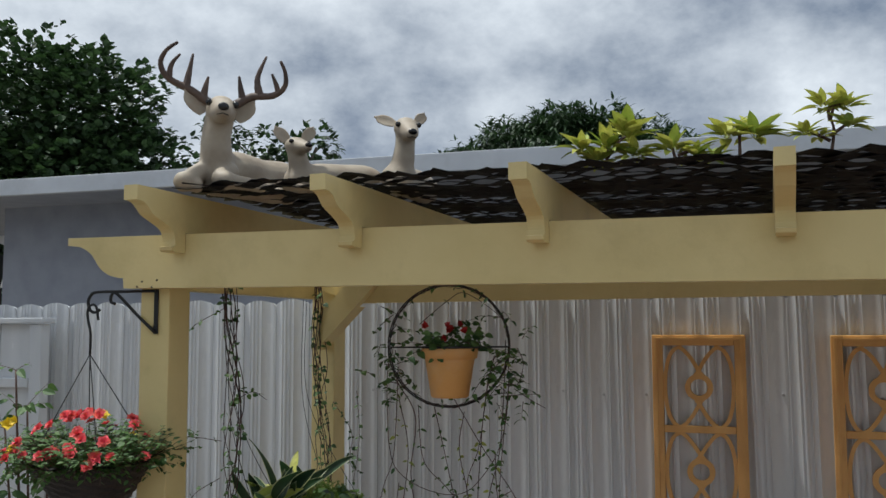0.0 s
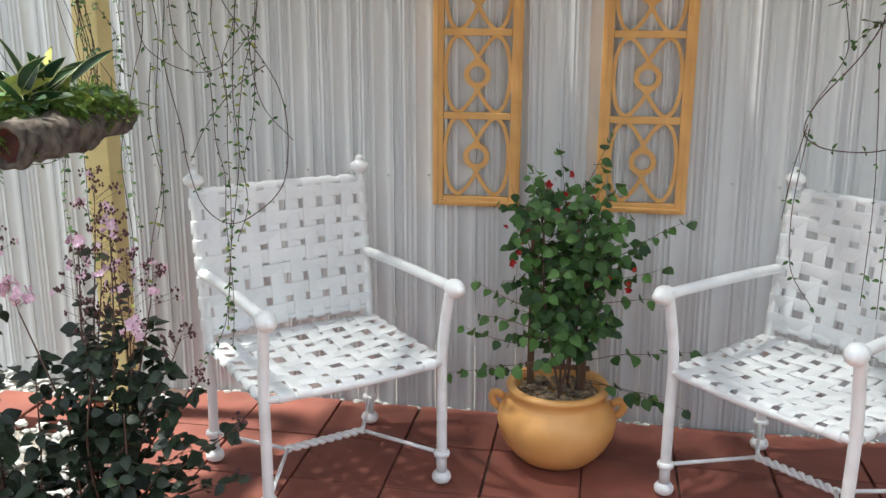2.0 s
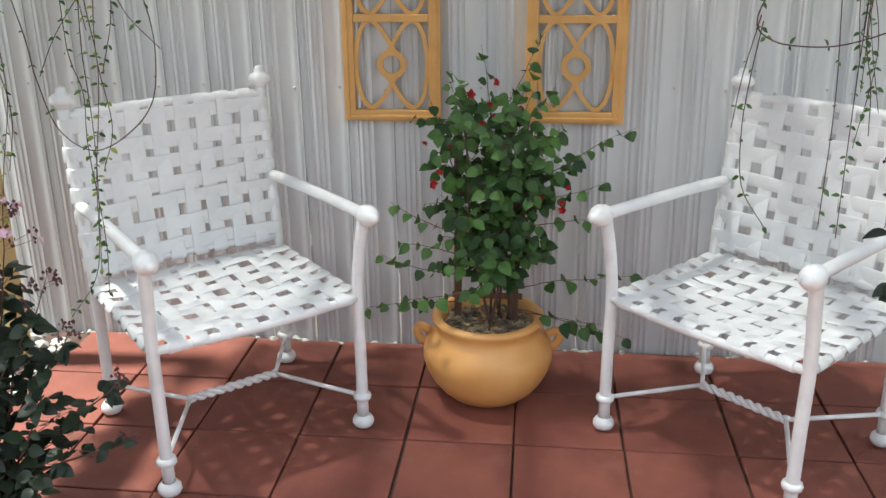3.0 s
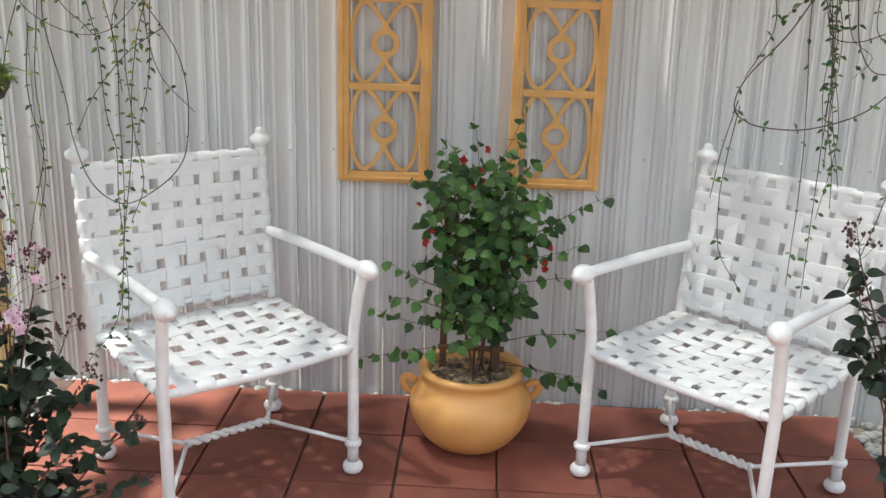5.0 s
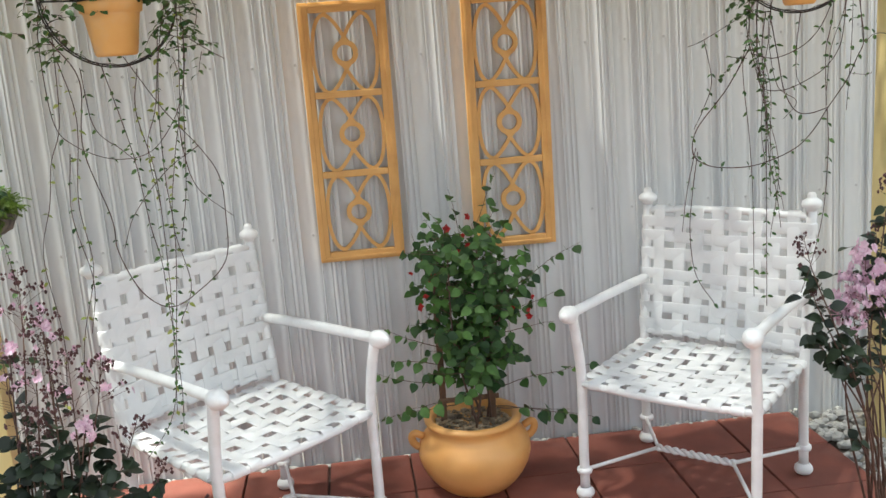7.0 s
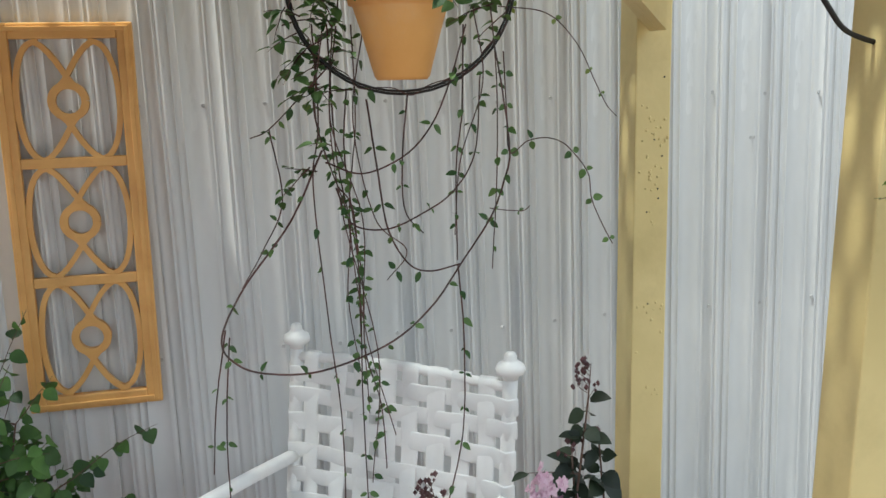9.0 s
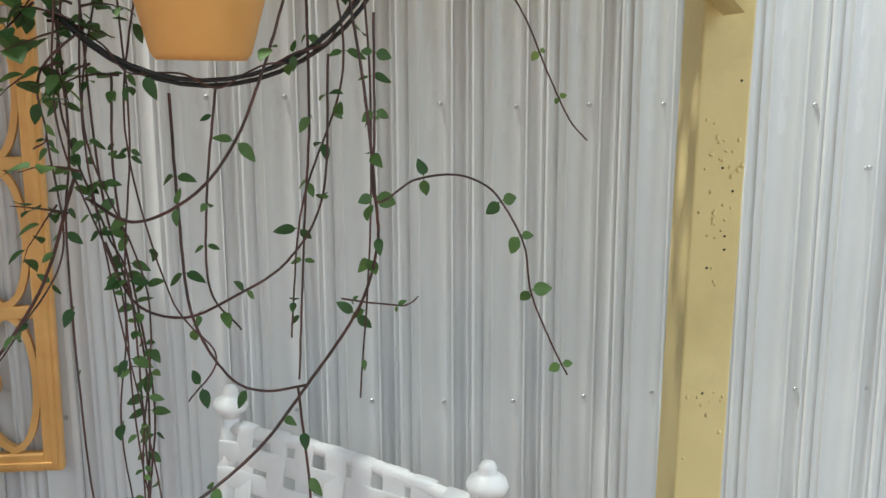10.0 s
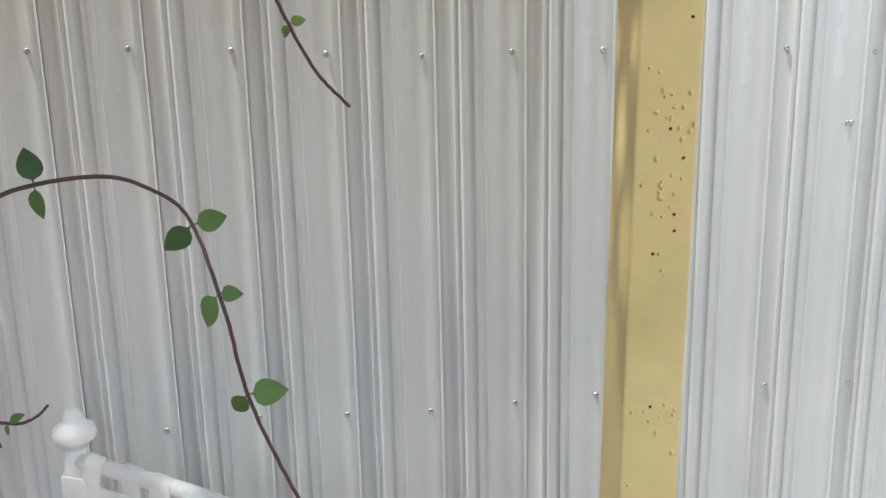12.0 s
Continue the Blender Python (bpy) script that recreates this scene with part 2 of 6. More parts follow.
def rib_profile():
    out = [(0.0, 0.0), (0.010, -0.0030), (0.06, -0.0034)]
    for c, w, h in RIB_LIST:
        for k in range(7):
            a = math.pi * k / 6
            out.append((c - w * math.cos(a) * 0.5, -0.0034 - h * math.sin(a)))
    return out + [(0.985, -0.0040), (1.0, -0.0062)]


RIBS = rib_profile()
FENCE_TOP = 1.808


def picket_mesh():
    bm = bmesh.new()
    edge = []
    for u, d in RIBS:
        top = FENCE_TOP + 0.022 * (1 - (2 * u - 1) ** 2) ** 0.7
        x = u * PICKET
        edge.append(((x, d, -0.04), (x, d, top), (x, d + 0.006, top), (x, d + 0.006, -0.04)))
    front = [[bm.verts.new(p) for p in e[:2]] for e in edge]
    rest = [[bm.verts.new(p) for p in e] for e in edge]
    for a, b in zip(front, front[1:]):
        quad(bm, (a[0], b[0], b[1], a[1])).smooth = True
    for a, b in zip(rest, rest[1:]):
        for k in (1, 2, 3):
            quad(bm, (a[k], b[k], b[(k + 1) % 4], a[(k + 1) % 4]))
    quad(bm, rest[0])
    quad(bm, rest[-1][::-1])
    return bm


def screw_mesh():
    bm = bmesh.new()
    m = pose(0, 0, 0, 90, 0, 0)
    lathe(bm, [(0.0052, 0.0), (0.0051, 0.0012), (0.0044, 0.0020), (0.0032, 0.0022), (0.0026, 0.0012), (0.0, 0.0010)], 8, m)
    return bm


def build_fence():
    fence = thing("fence", "tall pale grey vinyl privacy fence of ribbed scalloped pickets", "fence", kind="structure", m=pose(0, WALL_Y, 0))
    first = sfirst = None
    starts = []  # left edge, width, place of the screws across it
    x = 0.880 - PICKET * 40
    while x < 1.60:
        starts.append((x, PICKET, 0.857))
        x += PICKET
    starts.append((x, 1.732 - x, 0.5))
    x = 1.732
    while x < 4.2:
        starts.append((x, 0.168, 0.12))
        x += 0.168
    rng = random.Random(4)
    for x, w, su in starts:
        lean = 0.95 * min(1.0, max(0.0, (x + 1.2) / 1.7))  # lean grows to the right, fitted to the joints in the camera's view
        m = pose(x, rng.uniform(-0.0014, 0.0014), 1.18 + rng.uniform(-0.003, 0.003), rng.uniform(-0.1, 0.1), -lean, 0) @ pose(0, 0, -1.18) @ Matrix.Diagonal((w / PICKET, 1, 1, 1))
        if first is None:
            first = part("picket", picket_mesh(), M_FENCE, fence, m=m)
            ob = first
        else:
            ob = share("picket", first, fence, m)
        for z in (0.29, 0.877, 1.486):
            sm = pose(su * PICKET + rng.uniform(-0.003, 0.003), -0.0034, z + rng.uniform(-0.007, 0.007)) @ Matrix.Diagonal((PICKET / w, 1, 1, 1))
            if sfirst is None:
                sfirst = part("screw", screw_mesh(), M_SCREW, ob, smooth=True, m=sm)
            elif x > -1.7 and z > 0.5:
                share("screw", sfirst, ob, sm)
        if 1.8 < x < 2.0:
            for du in (0.855, 0.905):
                share("screw", sfirst, ob, pose(du * PICKET, -0.0034, 1.356) @ Matrix.Diagonal((PICKET / w, 1, 1, 1)))
    bm = bmesh.new()
    for z in (0.29, 0.877, 1.486):
        box(bm, -5.0, 4.3, 0.012, 0.05, z - 0.045, z + 0.045)
    part("fence_rail", bm, M_FENCE, fence)


build_fence()

TILE, T0X, T0Y = 0.305, -0.19, 2.77


def build_patio():
    floor = thing("floor", "patio of square red concrete pavers with dark joints", "patio", kind="structure")
    bm = bmesh.new()
    box(bm, T0X - 4 * TILE - 0.15, T0X + 5 * TILE, T0Y - 5 * TILE, WALL_Y - 0.01, -0.05, -0.014)
    part("joint_bed", bm, M_JOINT, floor)
    bm = bmesh.new()
    g = 0.0035
    box(bm, g, TILE - g, g, TILE - g, -0.045, 0.0, bevel=0.004)
    first = None
    rng = random.Random(7)
    for i in range(-4, 5):
        for j in range(-5, 2):
            m = pose(T0X + i * TILE + rng.uniform(-0.0015, 0.0015), T0Y + j * TILE, rng.uniform(-0.0025, 0.001), rng.uniform(-0.25, 0.25), rng.uniform(-0.25, 0.25), rng.uniform(-0.2, 0.2))
            if first is None:
                first = part("paver", bm, M_PAVER, floor, m=m)
            else:
                share("paver", first, floor, m)


build_patio()

# ---- pergola ----
P_SLOPE = -0.0080


def drop(x):
    return 0.016 + P_SLOPE * (x + 1.44)


def build_pergola():
    per = thing("pergola", "yellow painted timber pergola with scrolled rafter ends", "pergola")
    W = 0.089
    BEAM0, BEAM1 = 1.801, 1.936
    fy, by = 2.11, 3.06

    # posts
    for x, y, lean in ((-1.609, 2.15, 0), (-1.611, 3.10, 0), (1.508, 2.25, 0.03), (1.545, 3.105, 0.0)):
        bm = bmesh.new()
        wd = 0.090 if x > 1.53 else W
        for v in box(bm, x, x + wd, y, y + wd, -0.05, BEAM1 + drop(x) - 0.004, bevel=0.004):
            v.co.x += lean * (v.co.z - 1.1)
        part("post", bm, M_YELLOW, per)
    # bolt heads on the front beam and nail scars on the back post
    rng = random.Random(5)
    for x, z in ((-1.59, 1.822), (-1.575, 1.835), (-1.545, 1.82), (-1.53, 1.838), (1.52, 1.79), (1.56, 1.80)):
        bm = bmesh.new()
        lathe(bm, [(0.0026, 0), (0.0026, 0.001), (0, 0.0016)], 8, pose(x, fy - 0.0005, z, 90, 0, 0))
        part("bolt", bm, M_IRON, per)
    for k in range(56):
        bm = bmesh.new()
        z = rng.uniform(0.75, 1.55) if k < 18 else rng.choice((0.98, 1.22, 1.29, 1.40)) + rng.gauss(0, 0.022)
        x = 1.545 + (rng.uniform(0.008, 0.082) if k < 18 else rng.gauss(0.045, 0.014))
        hole = k % 8 == 0
        if hole:
            lathe(bm, [(0.0024, 0), (0.002, 0.0012), (0, 0.0012)], 7, pose(x, 3.1045, z, 90, 0, 0))
        else:
            cos, rr = rng.uniform(0.6, 1.6), rng.uniform(0.0022, 0.0042)
            lathe(bm, [(rr, 0), (rr * 0.8, 0.0012), (rr * 0.4, 0.0026), (0, 0.003)], 8, pose(x, 3.1045, z, 90, 0, 0) @ Matrix.Diagonal((1, cos, 1, 1)))
        part("nail_hole" if hole else "nail_scar", bm, M_IRON if hole else M_YELLOW, per, smooth=True)
    # beams with scrolled ends
    for y, x0, x1 in ((fy, -1.815, 1.80), (by, -1.66, 1.64)):
        bm = bmesh.new()
        scroll = lambda e, d: [(e + d * p.x, BEAM1 - p.y) for p in smooth_path([(0.012, 0.021, 0), (0.045, 0.026, 0), (0.078, 0.046, 0), (0.102, 0.078, 0), (0.13, 0.098, 0), (0.162, 0.107, 0), (0.18, 0.108, 0)], 18)]
        prof = [(x0, BEAM1), (x0, BEAM1 - 0.02)] + scroll(x0, 1) + [(x0 + 0.182, BEAM0), (x1 - 0.182, BEAM0)] + scroll(x1, -1)[::-1] + [(x1, BEAM1 - 0.02), (x1, BEAM1)]
        prism(bm, prof, lambda u, v, s: (u, y + 0.038 * s, v + (0.003 * (u + 1.0) + 0.002 if y == by else drop(u))))
        part("beam", bm, M_YELLOW, per)
    # side beams between the posts
    for x in (-1.60, 1.565):
        bm = bmesh.new()
        box(bm, x, x + 0.036, 2.242, by - 0.003, 1.80 + drop(x), 1.885 + drop(x), bevel=0.003)
        part("side_beam", bm, M_YELLOW, per)
    # rafters notched over both beams
    for xr in (-1.445, -0.956, -0.510, -0.010, 0.478, 0.96, 1.46):
        bm = bmesh.new()
        top, bot = 2.035, 1.888
        t = 1.918
        prof = [(t, top), (3.32, top), (3.32, bot + 0.03), (3.28, bot), (by + 0.04, bot), (by + 0.04, BEAM1 + 0.003), (by - 0.003, BEAM1 + 0.003), (by - 0.003, 1.895 + 0.0), (2.19, 1.895), (2.152, 1.895), (2.152, BEAM1 + 0.003), (fy - 0.003, BEAM1 + 0.003),
                (fy - 0.003, bot), (2.062, bot), (2.056, bot + 0.004), (2.054, bot + 0.012)]
        prof += [(p.x, p.y) for p in smooth_path([(2.066, bot + 0.014, 0), (2.066, bot + 0.032, 0), (2.054, bot + 0.054, 0), (2.016, bot + 0.070, 0), (1.978, bot + 0.084, 0), (1.954, bot + 0.104, 0), (1.936, bot + 0.111, 0)], 18)] + [(t, bot + 0.112)]
        dz = drop(xr)
        prism(bm, prof, lambda u, v, s: (xr - 0.038 * s, u, v + dz))
        part("rafter", bm, M_YELLOW, per)
    # knee braces at the back posts
    for x, s in ((-1.522, 1), (1.545, -1)):
        bm = bmesh.new()
        prof = [(-0.03, 1.640), (-0.03, 1.755), (0.11, 1.895), (0.225, 1.895)]
        prism(bm, prof, lambda u, v, k: (x + s * u, 3.020 + 0.0375 * k, v))
        prism(bm, [(-0.03, 1.640), (-0.03, 1.755), (0.005, 1.79), (0.12, 1.79)], lambda u, v, k: (x + s * u, 3.0585 + 0.041 * k, v))
        part("brace", bm, M_YELLOW, per)
    return per


build_pergola()


def build_weave():
    mat_thing = thing("woven_mat", "ragged black woven plastic strip mat laid over the rafters", "shade mat")
    rng = random.Random(11)
    x0, x1, y0, y1 = -1.44, 1.55, 2.05, 3.33

    def height(x, y):
        k = noise.noise((x * 1.7, y * 1.9, 0.3)) * 0.018 + noise.noise((x * 6, y * 5, 2.3)) * 0.003
        return 2.050 + drop(x) + k * (0.35 if x < -1.0 else 1.0)

    pitch, w = 0.062, 0.0365
    for fam in (0, 1):
        d = Vector((math.cos(radians(35)), (1 if fam == 0 else -1) * math.sin(radians(35))))
        nrm = Vector((-d.y, d.x))
        if fam == 1:
            nrm = -nrm
        for i in range(-60, 90):
            c = Vector((x0, (y0 + y1) / 2)) + nrm * i * pitch
            # clip the line to the rectangle
            ts = []
            for lim, k in ((x0, 0), (x1, 0), (y0, 1), (y1, 1)):
                if abs(d[k]) > 1e-6:
                    t = (lim - c[k]) / d[k]
                    p = c + d * t
                    if x0 - 1e-3 <= p.x <= x1 + 1e-3 and y0 - 1e-3 <= p.y <= y1 + 1e-3:
                        ts.append(t)
            if len(ts) < 2:
                continue
            ta, tb = min(ts) - rng.uniform(0, 0.03), max(ts) + rng.uniform(0, 0.03)
            if tb - ta < 0.12:
                continue
            n = max(3, int((tb - ta) / 0.035))
            bm = bmesh.new()
            prev = None
            ph = rng.uniform(-0.3, 0.3)
            for k in range(n + 1):
                t = ta + (tb - ta) * k / n
                p = c + d * t
                wave = 0.003 * math.sin(math.pi * t / pitch + (0 if (i + fam) % 2 else math.pi) + ph)
                tilt = 0.003 * math.sin(t * 9 + i)
                z = height(p.x, p.y) + wave
                q = Vector((-d.y, d.x)) * w / 2
                ring = [bm.verts.new((p.x + q.x, p.y + q.y, z + tilt)), bm.verts.new((p.x - q.x, p.y - q.y, z - tilt)),
                        bm.verts.new((p.x - q.x, p.y - q.y, z - tilt - 0.0015)), bm.verts.new((p.x + q.x, p.y + q.y, z + tilt - 0.0015))]
                if prev:
                    for e in range(4):
                        quad(bm, (prev[e], prev[(e + 1) % 4], ring[(e + 1) % 4], ring[e]))
                prev = ring
            part("strip", bm, M_BLACKWEAVE, mat_thing)


build_weave()


# ---- unseen plain walls, added to dim the fence and what it reflects ----
def build_dimming_walls():
    bm = bmesh.new()
    box(bm, -7.0, 7.0, -5.2, -5.0, -0.05, 2.9)
    tagged(part("dimming_wall_south", bm, M_STUCCO), "unseen plain grey wall added opposite the fence to dim it", "wall", kind="structure")
    # also unseen, added to cut light and reflections from the left
    bm = bmesh.new()
    box(bm, -6.4, -6.2, -4.996, 2.2, -0.05, 2.7)
    tagged(part("dimming_wall_west", bm, M_STUCCO), "unseen plain grey wall added at the left to cut side light", "wall", kind="structure")


build_dimming_walls()


# ---- house behind the fence ----
def build_house():
    house = thing("house", "low grey stucco house with a flat white-edged roof", "house", m=pose(0, 0, 0, 0, 0, 3.0))
    bm = bmesh.new()
    box(bm, -4.80, -0.9, 5.35, 10.0, -0.05, 2.56)
    part("wall", bm, M_STUCCO, house)
    # wall at the back of the open porch under the same roof
    bm = bmesh.new()
    box(bm, -0.896, 1.79, 9.4, 9.99, -0.05, 2.556)
    part("wall", bm, M_STUCCO, house)
    bm = bmesh.new()
    box(bm, -6.4, 9.6, 4.72, 10.4, 2.595, 2.622)
    part("roof", bm, M_FASCIA, house)
    bm = bmesh.new()
    box(bm, -6.42, 9.62, 4.68, 4.72, 2.53, 2.63, bevel=0.004)
    part("fascia", bm, M_FASCIA, house)
    bm = bmesh.new()
    box(bm, -6.4, 9.6, 4.72, 10.4, 2.56, 2.592)
    part("soffit", bm, M_STUCCO, house)


build_house()


# ---- lattice panels on the fence ----
def build_panel(x0, x1, z0, z1):
    w, h = x1 - x0, z1 - z0
    panel = thing("wall_panel", "amber painted openwork wall panel with looped scrolls", "wall decor", group="panels on the fence", m=pose(x0, WALL_Y - 0.014, z0))
    fw, dp = 0.036, 0.024
    bm = bmesh.new()
    for a, b, c, d in ((0, fw, 0, h), (w - fw, w, 0, h)):
        box(bm, a, b, -dp, 0, c, d, bevel=0.004)
    box(bm, fw, w - fw, -dp, 0, 0, fw, bevel=0.004)
    box(bm, fw, w - fw, -dp, 0, h - fw, h, bevel=0.004)
    part("frame", bm, M_ORANGE, panel)
    bm = bmesh.new()
    e = 0.011
    o = 0.008
    for a, b, c, d in ((o, o + e, o, h - o), (w - o - e, w - o, o, h - o), (o + e, w - o - e, o, o + e), (o + e, w - o - e, h - o - e, h - o)):
        box(bm, a, b, -dp - 0.005, -dp + 0.001, c, d, bevel=0.002)
    part("bead", bm, M_ORANGE, panel)
    ch = (h - 2 * fw) / 3
    for k in (1, 2):
        bm = bmesh.new()
        zc = fw + ch * k
        box(bm, fw, w - fw, -dp + 0.003, -0.002, zc - 0.012, zc + 0.012, bevel=0.003)
        part("crossbar", bm, M_ORANGE, panel)
    cw = w - 2 * fw

    def bar(pts, lift=0.0, half=0.0064):
        bm = bmesh.new()
        prev = None
        P = [Vector(p) for p in pts]
        for i, p in enumerate(P):
            d = (P[min(i + 1, len(P) - 1)] - P[max(i - 1, 0)]).normalized()
            q = Vector((-d.y, d.x)) * half
            ring = [bm.verts.new((p.x + s * q.x, y, p.y + s * q.y)) for s, y in ((1, -0.018 - lift), (-1, -0.018 - lift), (-1, -0.006 + lift), (1, -0.006 + lift))]
            if prev:
                for e2 in range(4):
                    quad(bm, (prev[e2], prev[(e2 + 1) % 4], ring[(e2 + 1) % 4], ring[e2]))
            else:
                quad(bm, ring)
            prev = ring
        quad(bm, prev[::-1])
        return bm

    for k in range(3):
        zc = fw + ch * (k + 0.5)
        xc = w / 2
        hh = ch / 2 - (0.012 if k == 1 else 0.006)
        # small centre ring
        r = 0.0365
        part("ring", bar([(xc + r * math.cos(a), zc + r * math.sin(a)) for a in (2 * math.pi * i / 28 for i in range(29))], 0.0024, 0.0088), M_ORANGE, panel)
        # big loops, each leaning out to its side and crossing above and below the ring
        for s in (-1, 1):
            part("scroll", bar([(xc + s * (0.053 + (cw / 2 - 0.058) * max(0, math.cos(a)) ** 0.75), zc + hh * math.sin(a)) for a in (math.pi * (-0.5 + i / 36) for i in range(37))], 0.0), M_ORANGE, panel)
            for v in (-1, 1):
                part("scroll", bar([(q.x, q.z) for q in smooth_path([(xc + s * 0.063, 0, zc + v * hh), (xc + s * 0.045, 0, zc + v * (hh - 0.012)), (xc + s * 0.022, 0, zc + v * (hh - 0.040)), (xc - s * 0.006, 0, zc + v * (r + 0.010)), (xc - s * 0.026, 0, zc + v * (r - 0.010))], 14)], 0.0008 + 0.0006 * (s + 1) / 2), M_ORANGE, panel)
    return panel


build_panel(-0.450, -0.146, 0.779, 1.689)
build_panel(0.114, 0.416, 0.779, 1.687)


# ---- woven chairs ----
def strap_between(bm, pts, normal, w, t=0.0022):
    prev = None
    P = [Vector(p) for p in pts]
    for i, p in enumerate(P):
        d = (P[min(i + 1, len(P) - 1)] - P[max(i - 1, 0)]).normalized()
        n = normal if not isinstance(normal, list) else normal[i]
        q = d.cross(n).normalized() * w / 2
        nn = q.cross(d).normalized() * t
        ring = [bm.verts.new(p + q * f + nn * g) for f, g in ((1.0, -0.25), (0.97, 0.5), (0.82, 1.0), (0.0, 1.15), (-0.82, 1.0), (-0.97, 0.5), (-1.0, -0.25), (-0.8, -0.5), (0.8, -0.5))]
        if prev:
            for e in range(9):
                quad(bm, (prev[e], prev[(e + 1) % 9], ring[(e + 1) % 9], ring[e]))
        else:
            quad(bm, ring)
        prev = ring
    quad(bm, prev[::-1])


def build_chair(m, seed):
    ch = thing("patio_chair", "white metal patio armchair with woven vinyl straps", "chair", group="patio chairs", m=m)
    hw, hd = 0.285, 0.246
    R = 0.0165
    rng = random.Random(seed)

    def back_y(z):  # lean of the back uprights
        return hd + (0.064 * ((z - 0.40) / 0.52) if z > 0.40 else 0.0)

    ball = [(0.0, 0.0), (0.014, 0.0), (0.026, 0.006), (0.031, 0.016), (0.030, 0.026), (0.024, 0.035), (0.018, 0.04)]
    for sx in (-1, 1):
        for front in (1, 0):
            y = -hd if front else hd
            lx = sx * hw
            bm = bmesh.new()
            if front:
                path = smooth_path([(lx, y, 0.03), (lx, y, 0.25), (lx, y + 0.002, 0.42), (lx * 1.005, y - 0.014, 0.54), (lx * 1.02, y - 0.036, 0.645)], 16)
            else:
                path = smooth_path([(lx, y + 0.01, 0.03), (lx, y, 0.25), (lx, back_y(0.42), 0.42), (lx, back_y(0.66), 0.66), (lx, back_y(0.91), 0.91)], 20)
            tube(bm, path, R, 10)
            leg = part("leg", bm, M_WHITE, ch, smooth=True)
            bm = bmesh.new()
            lathe(bm, ball, 14, pose(lx, y + (0 if front else 0.01), 0))
            part("foot", bm, M_WHITE, leg, smooth=True)
            bm = bmesh.new()
            lathe(bm, [(R, 0), (0.024, 0.003), (0.026, 0.011), (0.024, 0.019), (R, 0.022)], 14, pose(lx, y + (0 if front else 0.008), 0.088))
            part("collar", bm, M_WHITE, leg, smooth=True)
            if not front:
                bm = bmesh.new()
                lathe(bm, [(0.0, 0.0), (0.017, 0.0), (0.019, 0.008), (0.03, 0.014), (0.033, 0.023), (0.03, 0.033), (0.018, 0.041), (0.014, 0.045), (0.0145, 0.052), (0.010, 0.06), (0, 0.063)], 14, pose(lx, back_y(0.905), 0.905))
                part("finial", bm, M_WHITE, leg, smooth=True)
        # arm with a ball end
        bm = bmesh.new()
        lx = sx * hw
        tube(bm, smooth_path([(lx, back_y(0.63), 0.638), (lx, 0.12, 0.647), (lx * 1.01, -0.1, 0.652), (lx * 1.02, -hd - 0.048, 0.653)], 16), 0.0165, 10)
        arm = part("arm", bm, M_WHITE, ch, smooth=True)
        bm = bmesh.new()
        lathe(bm, [(0.0, -0.035), (0.015, -0.031), (0.026, -0.019), (0.030, 0.0), (0.026, 0.017), (0.017, 0.028), (0.013, 0.032), (0.012, 0.039), (0.0, 0.043)], 16, pose(lx * 1.02, -hd - 0.058, 0.653, 90, 0, 0))
        part("knob", bm, M_WHITE, arm, smooth=True)
    # rails
    zs = 0.405
    rails = {"seat_rail": [[(-hw, -hd, zs), (-hw / 3, -hd - 0.012, zs - 0.004), (hw / 3, -hd - 0.012, zs - 0.004), (hw, -hd, zs)], [(-hw, hd, zs), (hw, hd, zs)], [(-hw, -hd, zs), (-hw, hd, zs)], [(hw, -hd, zs), (hw, hd, zs)]],
             "back_rail": [[(-hw, back_y(0.445), 0.445), (0, back_y(0.445) + 0.02, 0.45), (hw, back_y(0.445), 0.445)], [(-hw, back_y(0.885), 0.885), (0, back_y(0.885) + 0.02, 0.89), (hw, back_y(0.885), 0.885)]]}
    for nm, lst in rails.items():
        for pts in lst:
            bm = bmesh.new()
            tube(bm, smooth_path(pts, 10), 0.0125, 8)
            part(nm, bm, M_WHITE, ch, smooth=True)
    # stretchers: two V rods joined by a twisted bar
    zt = 0.10
    for s in (-1, 1):
        for yy in (-hd, hd):
            bm = bmesh.new()
            tube(bm, [(s * hw, yy, zt), (s * 0.13, 0.0, zt + 0.012)], 0.0065, 8)
            part("stretcher", bm, M_WHITE, ch, smooth=True)
    bm = bmesh.new()
    for ph in (0, math.pi):
        tube(bm, [(-0.135 + 0.27 * i / 48, 0.0065 * math.cos(ph + i * 0.62), zt + 0.012 + 0.0065 * math.sin(ph + i * 0.62)) for i in range(49)], 0.0075, 6)
    part("twisted_bar", bm, M_WHITE, ch, smooth=True)
    # straps: plain weave on seat and back, worn loose and slid about
    nx, ny, nb = 8, 7, 7
    px = 2 * (hw - 0.022) / nx
    AMP = 0.0032

    def shifted(n, slack):
        return [rng.uniform(-slack, slack) for _ in range(n)]

    def sag(x, y):
        return -0.024 * (1 - (x / hw) ** 2) * (1 - (y / hd) ** 2)

    def lace(head, run, tail, normals, width):
        bm = bmesh.new()
        strap_between(bm, head + run + tail, normals, width, 0.0019)
        return bm

    py = 2 * (hd - 0.016) / ny
